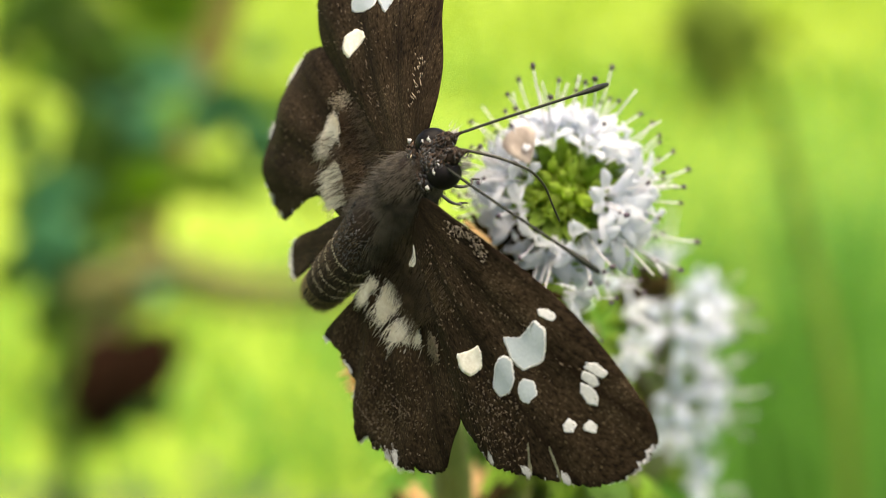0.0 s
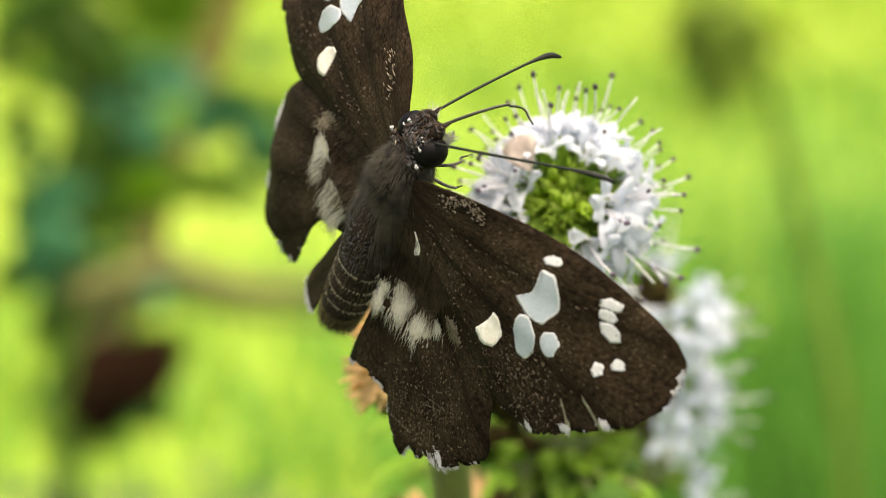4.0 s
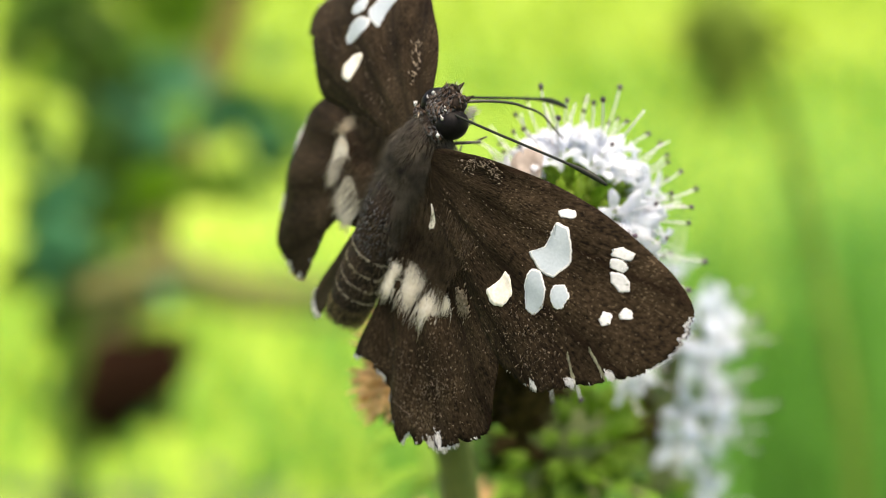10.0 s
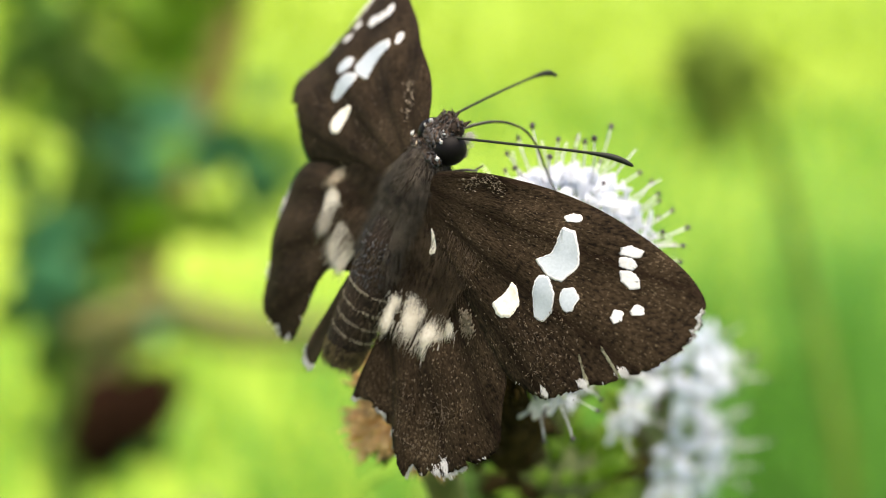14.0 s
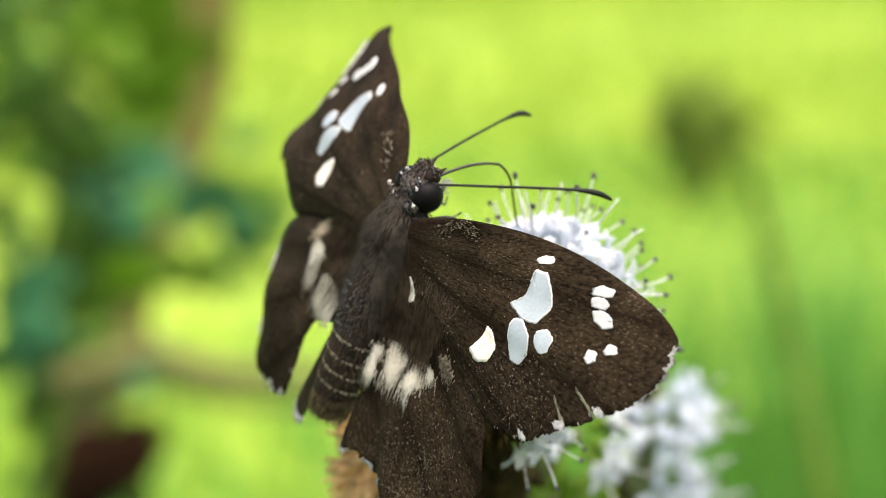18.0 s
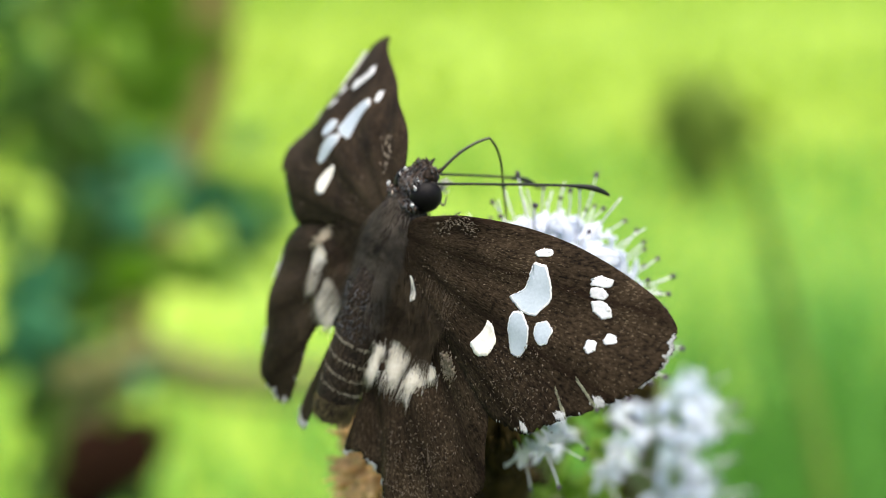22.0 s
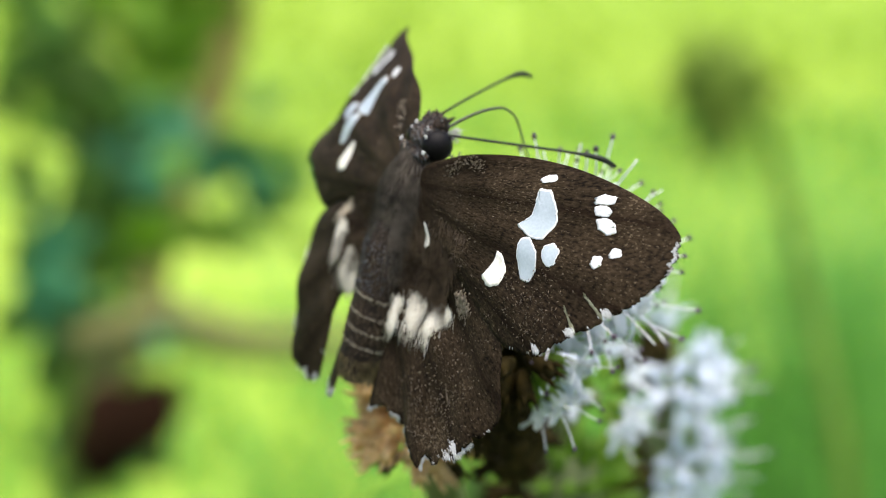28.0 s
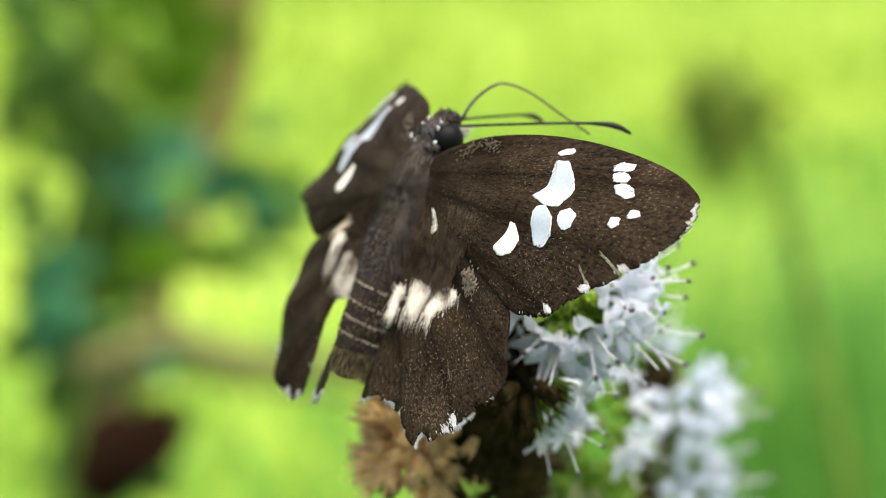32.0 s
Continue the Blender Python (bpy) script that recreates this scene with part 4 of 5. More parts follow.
def whorl(owner, centre, axis, rng, rings, base=2.4, skip=None, size=1.0, stamens=(2, 4), loose=7, bloom=None):
    """rings: (angle from the axis, count). skip(radial direction, angle): what stands there instead."""
    a, b, w = frame_of(axis)
    c = Vector(centre)
    for angle, count in rings:
        off = rng.uniform(0, 6.28)
        for k in range(count):
            t = off + 2 * math.pi * (k + rng.uniform(-0.035, 0.035) * loose) / count
            th = radians(angle + rng.uniform(-loose, loose))
            r = a * math.cos(t) + b * math.sin(t)
            n = w * math.cos(th) + r * math.sin(th)
            at = c + n * base * rng.uniform(0.9, 1.1) - w * 0.6 * (1 - math.cos(th))
            sort = skip(n, angle) if skip else "floret"
            if sort == "floret":
                floret(owner, at, n, rng, rng.randint(*stamens), size * rng.uniform(0.85, 1.1), bloom)
            elif sort == "green":
                part("calyx", CALYX, owner, aim(at, n + Vector((rng.gauss(0, 0.15), rng.gauss(0, 0.15), rng.gauss(0, 0.15))), rng.uniform(0, 6)) @ Matrix.Scale(size * rng.uniform(0.9, 1.3), 4), label="fresh green open calyx")
            elif sort in ("dry", "dark"):
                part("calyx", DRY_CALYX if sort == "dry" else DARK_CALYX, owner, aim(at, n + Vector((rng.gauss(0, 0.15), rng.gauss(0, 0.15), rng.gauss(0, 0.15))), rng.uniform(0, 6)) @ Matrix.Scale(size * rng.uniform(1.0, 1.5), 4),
                     label="dried tan calyx" if sort == "dry" else "calyx coloured near-black for shade")


BUD = mesh_of("bud", *join(ball(0, 0, 0.5, 0.38, 0.38, 0.65, 10, 7, 0.1), tube([(0, 0, 0.95), (0.03, 0, 1.25), (0.12, 0, 1.6)], [0.2, 0.1, 0.02], 6)), YOUNG)
BRACT = leaf_mesh("bract", 3.4, 1.5, GREEN, 0.35, 0.15)
MINT_LEAF = leaf_mesh("mint_leaf_blade", 26.0, 12.0, LEAF, 0.2, 0.22, 0.1, 14)
LIME_LEAF = leaf_mesh("young_leaf_blade", 6.0, 3.4, LEAF_OLIVE, 0.25, 0.2, 0.08, 8)


def petiole(owner, start, end, thick, mat):
    """A thin, slightly bowed stalk between two points."""
    a, b = Vector(start), Vector(end)
    mid = a.lerp(b, 0.5) + Vector((0, 0, 0.12 * (b - a).length))
    return part("petiole", mesh_of("petiole", *tube(smooth_line([a, mid, b], 3), [thick, thick * 0.95, thick * 0.9, thick * 0.85, thick * 0.8, thick * 0.75, thick * 0.7], 5), mat), owner)


def flower_spike_near():
    rng = random.Random(11)
    base = Vector((-6.0, 230.0, -EYE_LIFT))
    sp = root("mint_flower_spike", Matrix.Translation(Vector((base.x, base.y, 0)) * MM), "white mint flower spike with green buds and dried lower whorls", "flower", "mint flower spikes")
    rel = lambda p: Vector(p) - base
    head, axis, rise = Vector((7.9, 167.0, -41.1)), Vector((-0.1, -0.93, 0.33)).normalized(), Vector((0.27, -0.55, 0.776)).normalized()
    low, low_axis = Vector((-2.2, 173.0, -53.6)), Vector((0.15, -0.35, 0.92)).normalized()
    third = Vector((0.6, 190.0, -75.0))
    pts = smooth_line([rel(head), rel(head - axis * 3 - rise * 2), rel(head - axis * 5 - rise * 7), rel(low), rel(third), rel((-4, 196, -140)), rel((-8, 220, -400)), Vector((0, 0, 0))], 6)
    part("stem", mesh_of("stem", *tube(pts, [1.0 + 0.9 * i / (len(pts) - 1) for i in range(len(pts))], 12), STEM), sp, label="square green stem")
    v, f = ball(0, 0, 0, 2.3, 2.3, 2.5, 18, 12, 0.12)
    part("receptacle", mesh_of("receptacle", v, f, YOUNG), sp, aim(rel(head), axis))

    a, b, w = frame_of(axis)
    # crown of young cups, buds and bracts
    for k in range(30):
        t, th = k * 2.4, 0.08 + 0.72 * math.sqrt(k / 30)
        n = w * math.cos(th) + (a * math.cos(t) + b * math.sin(t)) * math.sin(th)
        way = n + w * 0.25 + Vector((rng.gauss(0, 0.3), rng.gauss(0, 0.3), rng.gauss(0, 0.3)))
        if k % 5 == 0:
            part("bud", BUD, sp, aim(rel(head + n * rng.uniform(2.4, 3.2)), way, k) @ Matrix.Scale(rng.uniform(0.8, 1.2), 4), label="fresh green bud")
        else:
            part("calyx", YOUNG_CALYX, sp, aim(rel(head + n * rng.uniform(1.8, 3.1)), way, k) @ Matrix.Scale(rng.uniform(0.7, 1.05), 4), label="fresh green open calyx")
    for k in range(14):
        t, up = k * 2.4, rng.uniform(0.5, 1.0)
        n = (w * up + (a * math.cos(t) + b * math.sin(t)) * 0.66).normalized()
        side = n.cross(w).normalized()
        m = Matrix((side, n, side.cross(n))).transposed().to_4x4()
        m.translation = rel(head + n * 2.4) * MM
        part("bract", BRACT, sp, m @ Matrix.Scale(rng.uniform(0.55, 0.85), 4), label="small pointed green bract")

    m = aim(rel((4.8, 163.6, -36.7)), (-0.45, -0.7, 0.6), 0.6)
    part("withered_petal", leaf_mesh("withered_petal", 2.6, 2.5, WITHERED, 0.3, 0.25), sp, m @ pose(0, -1.2 * MM, 0), label="withered tan petal")

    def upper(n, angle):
        # gaps, and near-black cups for the shade on the side turned to the ground
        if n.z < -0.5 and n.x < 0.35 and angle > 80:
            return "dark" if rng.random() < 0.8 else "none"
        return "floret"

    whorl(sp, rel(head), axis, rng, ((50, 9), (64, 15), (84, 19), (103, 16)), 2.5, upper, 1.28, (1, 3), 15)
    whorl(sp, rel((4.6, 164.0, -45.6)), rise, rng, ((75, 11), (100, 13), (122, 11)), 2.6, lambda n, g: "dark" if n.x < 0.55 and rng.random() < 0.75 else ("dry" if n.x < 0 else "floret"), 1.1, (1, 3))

    # dark core added for shade between head and lower whorl, set with old cups
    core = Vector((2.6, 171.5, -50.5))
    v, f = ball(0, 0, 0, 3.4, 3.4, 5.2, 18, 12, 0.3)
    part("receptacle", mesh_of("receptacle", v, f, CALYX_SHADE), sp, aim(rel(core), rise), label="dark ball added for the shaded gap")
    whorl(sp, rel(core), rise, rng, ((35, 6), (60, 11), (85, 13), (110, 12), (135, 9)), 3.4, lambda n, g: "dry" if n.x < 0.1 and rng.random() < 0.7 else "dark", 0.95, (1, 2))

    # second dark ball, added for the shade that shows between fore- and hindwing
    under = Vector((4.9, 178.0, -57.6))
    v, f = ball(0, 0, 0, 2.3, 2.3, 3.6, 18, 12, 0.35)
    part("receptacle", mesh_of("receptacle", v, f, CALYX_SHADE), sp, aim(rel(under), rise), label="dark ball added for the shaded gap")
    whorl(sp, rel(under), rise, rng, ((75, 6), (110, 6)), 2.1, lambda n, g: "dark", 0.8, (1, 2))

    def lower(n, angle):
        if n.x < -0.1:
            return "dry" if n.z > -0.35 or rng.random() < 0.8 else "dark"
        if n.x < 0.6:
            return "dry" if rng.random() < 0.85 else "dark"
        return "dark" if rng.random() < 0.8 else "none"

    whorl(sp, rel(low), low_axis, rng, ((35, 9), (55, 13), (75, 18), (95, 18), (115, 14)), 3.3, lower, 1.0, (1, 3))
    v, f = ball(0, 0, 0, 2.6, 2.6, 2.6, 16, 10, 0.25)
    part("receptacle", mesh_of("receptacle", v, f, DRIED), sp, aim(rel(low), low_axis), label="dried tan whorl core")
    whorl(sp, rel(third), Vector((0.05, -0.2, 1)), rng, ((60, 10), (85, 16), (105, 14)), 4.0, lambda n, g: "dry" if n.x < 0.4 and rng.random() < 0.88 else "dark", 1.2, (1, 2))
    for at, way, tilt, size in ((third + Vector((0, 18, -8)), 40, -30, 1.2), (third + Vector((0, 16, -9)), -60, -45, 1.0)):
        part("leaf", MINT_LEAF, sp, Matrix.Translation(rel(at) * MM) @ pose(0, 0, 0, 0, 0, way - 90) @ pose(0, 0, 0, tilt) @ Matrix.Scale(size, 4), label="toothed green mint leaf")
    # open florets of a whorl lower down
    side_bloom = Vector((11.8, 195.0, -58.9))
    whorl(sp, rel(side_bloom), Vector((0.2, -0.3, 1)), rng, ((45, 4), (78, 5), (105, 5)), 1.7, lambda n, g: "floret" if n.y < 0.6 else "none", 1.12, (1, 2), 12)
    part("side_stem", mesh_of("side_stem", *tube(smooth_line([rel(side_bloom), rel(side_bloom + Vector((-3, 2, -5))), rel(third + Vector((0, 4, -14)))], 5), 0.7, 8), STEM), sp)
    # a younger side whorl with green cups under the head
    young = Vector((9.5, 199.0, -68.7))
    pts = smooth_line([rel(young + Vector((0, 0, 2))), rel(young), rel(young + Vector((-2, 3, -8))), rel(third + Vector((0, 4, -26)))], 5)
    part("side_stem", mesh_of("side_stem", *tube(pts, 0.8, 8), STEM), sp)
    v, f = ball(0, 0, 0, 3.6, 3.6, 3.6, 14, 9, 0.2)
    part("receptacle", mesh_of("receptacle", v, f, STEM), sp, aim(rel(young), (0, -0.3, 1)))
    whorl(sp, rel(young), Vector((0, -0.3, 1)), rng, ((20, 5), (48, 11), (75, 17), (102, 17)), 4.2, lambda n, g: "dark" if rng.random() < (0.25 if n.x < 0.0 else 0.12) else "green", 1.35, (1, 3))
    # bright young leaves low on the stem
    for k in range(9):
        at = Vector((rng.uniform(-2.5, 3.5), rng.uniform(200, 212), rng.uniform(-74, -69)))
        part("leaf", LIME_LEAF, sp, Matrix.Translation(rel(at) * MM) @ pose(0, 0, 0, 0, 0, rng.uniform(90, 270)) @ pose(0, 0, 0, rng.uniform(-50, 20)) @ Matrix.Scale(rng.uniform(0.8, 1.3), 4), label="bright young mint leaf")
        petiole(sp, rel(third + Vector((0, 3, -10))), rel(at), 0.3, STEM)
    # small leaves under the whorls
    for k in range(5):
        at = Vector((rng.uniform(1.5, 5.5), rng.uniform(200, 208), rng.uniform(-72, -67)))
        part("leaf", MINT_LEAF, sp, Matrix.Translation(rel(at) * MM) @ pose(0, 0, 0, 0, 0, rng.uniform(90, 270)) @ pose(0, 0, 0, rng.uniform(-60, 10)) @ Matrix.Scale(rng.uniform(0.14, 0.22), 4), label="small green mint leaf")
        petiole(sp, rel(low + Vector((0, 2, -6))), rel(at), 0.3, STEM)
    for k in range(26):
        at = Vector((rng.uniform(4.3, 16.2), rng.uniform(190, 197), rng.uniform(-76.5, -69)))
        young_one = k % 5 < 3
        part("leaf", LIME_LEAF if young_one else MINT_LEAF, sp, Matrix.Translation(rel(at) * MM) @ pose(0, 0, 0, 0, 0, rng.uniform(90, 270)) @ pose(0, 0, 0, rng.uniform(-60, 10)) @ Matrix.Scale(rng.uniform(0.16, 0.3) * (4.2 if young_one else 1), 4), label="bright young mint leaf" if young_one else "small green mint leaf")
        petiole(sp, rel(young + Vector((-1, 2, -4))), rel(at), 0.3, STEM)
    for k in range(16):
        at = Vector((rng.uniform(-1, 16), rng.uniform(194, 207), rng.uniform(-79, -70)))
        part("leaf", MINT_LEAF, sp, Matrix.Translation(rel(at) * MM) @ pose(0, 0, 0, 0, 0, rng.uniform(0, 360)) @ pose(0, 0, 0, rng.uniform(-70, 30)) @ Matrix.Scale(rng.uniform(0.25, 0.42), 4), label="small green mint leaf")
        petiole(sp, rel(third + Vector((0, 3, -12))), rel(at), 0.35, STEM)
    return sp


def flower_spike_far():
    rng = random.Random(23)
    base = Vector((26.0, 280.0, -EYE_LIFT))
    sp = root("mint_flower_spike", Matrix.Translation(Vector((base.x, base.y, 0)) * MM), "taller white mint flower spike standing behind", "flower", "mint flower spikes")
    rel = lambda p: Vector(p) - base
    top = Vector((20.6, 227.0, -66.4))
    marks = [top, top + Vector((-0.5, 2.2, -8.6)), top + Vector((-1.2, 5.0, -17.0)), top + Vector((-1.8, 8, -29))]
    pts = smooth_line([rel(top + Vector((0, 0, 3)))] + [rel(m) for m in marks] + [rel((19, 242, -180)), rel((24, 262, -420)), Vector((0, 0, 0))], 6)
    part("stem", mesh_of("stem", *tube(pts, [0.9 + 0.9 * i / (len(pts) - 1) for i in range(len(pts))], 12), STEM), sp)
    for k, m in enumerate(marks):
        rings = ((28, 2), (52, 5), (78, 8), (100, 7)) if k == 0 else ((64, 6), (94, 8))
        whorl(sp, rel(m), Vector((0.1, -0.15, 1)), rng, rings, 2.2, lambda n, g: "floret" if n.x > -0.3 and rng.random() < 0.85 else ("dark" if n.x < 0 else "none"), 1.6, (3, 4), 7, COOL_COROLLA)
        v, f = ball(0, 0, 0, 2.2, 2.2, 2.2, 14, 9, 0.15)
        part("receptacle", mesh_of("receptacle", v, f, STEM), sp, aim(rel(m), (0, 0, 1)))
    for way, drop, size in ((20, 55, 1.1), (200, 55, 1.1), (-60, 75, 1.6), (120, 75, 1.6)):
        part("leaf", MINT_LEAF, sp, Matrix.Translation(rel(top + Vector((-0.5, 5, -drop))) * MM) @ pose(0, 0, 0, 0, 0, way) @ pose(0, 0, 0, -25) @ Matrix.Scale(size, 4))
    return sp


# ---------------------------------------------------------------- the plants behind
LEAF_SHAPES = {"cool": LEAF_COOL, "dead": DEAD, "olive": LEAF_OLIVE, "mid": LEAF_MID, "deep": LEAF}
# x, y, z (below the eye), length, slant, sort
SHRUB_LEAVES = [
    (-143, 988, -178, 32, 55, "deep"), (-140, 992, -192, 36, 45, "cool"), (-134, 1000, -201, 40, 20, "cool"), (-128, 1006, -208, 34, 5, "cool"), (-112, 1010, -203, 34, -5, "cool"),
    (-88, 1012, -206, 34, 15, "cool"), (-75, 1020, -219, 28, 45, "cool"), (-97, 1015, -206, 28, 10, "cool"),
    (-156, 960, -238, 38, 60, "cool"), (-150, 955, -247, 36, 30, "cool"), (-153, 965, -262, 42, 70, "cool"), (-158, 968, -252, 38, 80, "cool"), (-147, 975, -272, 36, 80, "deep"), (-151, 980, -284, 34, 70, "deep"),
    (-151, 962, -152, 34, 60, "deep"), (-158, 960, -160, 28, 40, "deep"), (-161, 962, -126, 30, 20, "deep"), (-149, 972, -170, 28, 75, "deep"), (-146, 975, -212, 30, 85, "deep"), (-145, 972, -228, 26, 80, "deep"),
    (-130, 1085, -150, 44, 80, "mid"), (-120, 1075, -158, 46, 85, "mid"), (-125, 1080, -176, 40, 70, "mid"), (-111, 1078, -166, 34, 95, "mid"), (-136, 1082, -140, 36, 60, "mid"), (-116, 1080, -142, 40, 100, "mid"),
]
BACK_LEAVES = [
    (-140, 1150, -222, 40, 15, "olive"), (-186, 1176, -216, 38, 80, "olive"), (-170, 1190, -262, 36, 80, "olive"), (-160, 1180, -290, 40, 30, "olive"), (-128, 1160, -272, 34, 10, "olive"), (-112, 1150, -268, 34, 10, "olive"),
    (-176, 1120, -300, 40, 60, "olive"), (-165, 1130, -318, 34, 50, "olive"), (-150, 1140, -196, 34, 30, "olive"), (-92, 1160, -232, 34, 20, "olive"), (-82, 1200, -268, 32, 15, "olive"), (-76, 1190, -252, 28, 40, "olive"), (-95, 1210, -284, 34, 10, "olive"),
]
LOW_LEAVES = [
    (-146, 965, -300, 26, 60, "deep"), (-152, 975, -312, 28, 70, "deep"), (-138, 970, -318, 26, -20, "deep"), (-158, 990, -300, 26, 70, "olive"), (-166, 1100, -372, 40, 20, "olive"), (-120, 975, -318, 22, -10, "deep"),
]
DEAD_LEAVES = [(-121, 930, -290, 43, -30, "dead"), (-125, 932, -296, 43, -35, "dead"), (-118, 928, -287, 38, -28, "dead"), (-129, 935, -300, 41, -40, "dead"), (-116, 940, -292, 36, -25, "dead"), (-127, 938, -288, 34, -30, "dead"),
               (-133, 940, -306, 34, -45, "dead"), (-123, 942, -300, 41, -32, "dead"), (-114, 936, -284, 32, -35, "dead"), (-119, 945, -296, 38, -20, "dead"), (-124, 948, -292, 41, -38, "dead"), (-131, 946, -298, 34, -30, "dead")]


def shrub():
    base = Vector((-158.0, 960.0, -EYE_LIFT))
    sh = root("leafy_shrub", Matrix.Translation(Vector((base.x, base.y, 0)) * MM), "leafy green shrub with dark cool leaves and some dead brown leaves", "shrub")
    rel = lambda p: Vector(p) - base
    pts = smooth_line([Vector((0, 0, 0)), rel((-155, 950, -500)), rel((-152, 943, -353)), rel((-149, 962, -277)), rel((-147, 978, -211)), rel((-147, 998, -133)), rel((-150, 1000, -40))], 6)
    pts_trunk = list(pts)
    part("trunk", mesh_of("trunk", *tube(pts, [6.0 - 3.5 * i / (len(pts) - 1) for i in range(len(pts))], 10), TRUNK), sh)
    pts = smooth_line([rel((-149, 962, -270)), rel((-113, 966, -259)), rel((-82, 964, -266)), rel((-15, 983, -273))], 6)
    part("twig", mesh_of("twig", *tube(pts, [7.0 - 2.5 * i / (len(pts) - 1) for i in range(len(pts))], 8), STALK), sh, label="bare brownish twig")
    pts = smooth_line([rel((-149, 962, -290)), rel((-113, 970, -273)), rel((-82, 972, -278)), rel((-20, 985, -288))], 6)
    part("twig", mesh_of("twig", *tube(pts, [3.4 - 1.2 * i / (len(pts) - 1) for i in range(len(pts))], 8), STALK), sh, label="thin bare brownish twig")
    pts = smooth_line([rel((-150, 1000, -330)), rel((-128, 1080, -260)), rel((-107, 1130, -190)), rel((-102, 1140, -140)), rel((-100, 1150, -90))], 6)
    part("branch", mesh_of("branch", *tube(pts, [4.0 + 10.0 * min(1, 1.6 * i / (len(pts) - 1)) for i in range(len(pts))], 8), BRANCH), sh, label="pale brown branch")
    rng = random.Random(3)
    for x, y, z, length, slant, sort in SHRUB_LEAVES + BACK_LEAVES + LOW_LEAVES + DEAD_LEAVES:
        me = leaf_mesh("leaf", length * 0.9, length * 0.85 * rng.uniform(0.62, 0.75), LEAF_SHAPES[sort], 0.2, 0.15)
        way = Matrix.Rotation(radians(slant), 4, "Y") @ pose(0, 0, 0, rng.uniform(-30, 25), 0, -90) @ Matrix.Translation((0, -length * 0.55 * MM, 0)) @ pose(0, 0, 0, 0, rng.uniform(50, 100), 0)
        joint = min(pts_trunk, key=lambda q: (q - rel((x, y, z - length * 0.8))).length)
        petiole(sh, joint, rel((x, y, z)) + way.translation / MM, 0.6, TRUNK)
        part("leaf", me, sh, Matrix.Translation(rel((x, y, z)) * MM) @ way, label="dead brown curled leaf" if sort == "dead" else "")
    # small leaves crowded between the large ones
    spots = SHRUB_LEAVES + BACK_LEAVES + LOW_LEAVES
    for k in range(126):
        x, y, z, length, slant, sort = spots[k % len(spots)]
        small = rng.uniform(12, 25)
        me = leaf_mesh("leaf", small, small * rng.uniform(0.55, 0.75), LEAF_SHAPES[sort], 0.2, 0.2, 0.0, 6)
        at = rel((x + rng.gauss(0, length * 0.3), y + rng.gauss(0, 15), z + rng.gauss(0, length * 0.3)))
        petiole(sh, rel((x, y, z)), at, 0.35, TRUNK)
        part("leaf", me, sh, Matrix.Translation(at * MM) @ pose(0, 0, 0, rng.uniform(30, 150), rng.uniform(0, 360), rng.uniform(-40, 40)))
    # leaves that fill the crown, with open gaps where the meadow shines through
    gaps = ((-0.153, -0.144, 0.016), (-0.137, -0.163, 0.014), (-0.162, -0.209, 0.013), (-0.1, -0.227, 0.02), (-0.129, -0.273, 0.011), (-0.166, -0.309, 0.011))
    for k in range(270):
        u, w, d, s = rng.uniform(-0.174, -0.112), rng.uniform(-0.335, -0.115), rng.uniform(980, 1180), rng.uniform(15, 26)
        tone = rng.choice(("deep", "cool", "mid", "mid", "olive", "olive"))
        if any((u - a) ** 2 + (w - b) ** 2 < r * r for a, b, r in gaps) or (u > -0.126 and rng.random() < (0.8 if w < -0.29 else 0.4)):
            continue
        part("leaf", leaf_mesh("leaf", s, s * rng.uniform(0.55, 0.75), LEAF_SHAPES[tone], 0.2, 0.2, 0.0, 6), sh, Matrix.Translation(rel((u * d, d, w * d)) * MM) @ pose(0, 0, 0, rng.uniform(40, 140), rng.uniform(0, 360), rng.uniform(-40, 40)))
    return sh


def stalk_plant(name, label, category, points, radius, mat, head=None):
    base = Vector((points[-1][0], points[-1][1], -EYE_LIFT))
    ob = root(name, Matrix.Translation(Vector((base.x, base.y, 0)) * MM), label, category)
    pts = smooth_line([Vector(p) - base for p in points] + [Vector((0, 0, 0))], 6)
    part("stalk", mesh_of("stalk", *tube(pts, [radius * (0.7 + 0.5 * i / (len(pts) - 1)) for i in range(len(pts))], 8), mat), ob)
    if head:
        rng = random.Random(8)
        c = Vector(points[0]) - base
        v, f = ball(c.x, c.y, c.z, head * 0.55, head * 0.5, head * 0.55, 18, 12, 0.3, 2)
        part("seed_head", mesh_of("seed_head", v, f, SEED), ob, label="dark round seed head")
        for i in range(60):
            a = i * 2.4
            me = leaf_mesh("ray", head * rng.uniform(0.6, 1.15), head * 0.15, SEED, 0.2, 0.5)
            part("ray", me, ob, Matrix.Translation(c * MM) @ pose(0, 0, 0, 0, 0, math.degrees(a)) @ pose(0, 0, 0, rng.uniform(-85, 80)), label="withered drooping ray")
    return ob


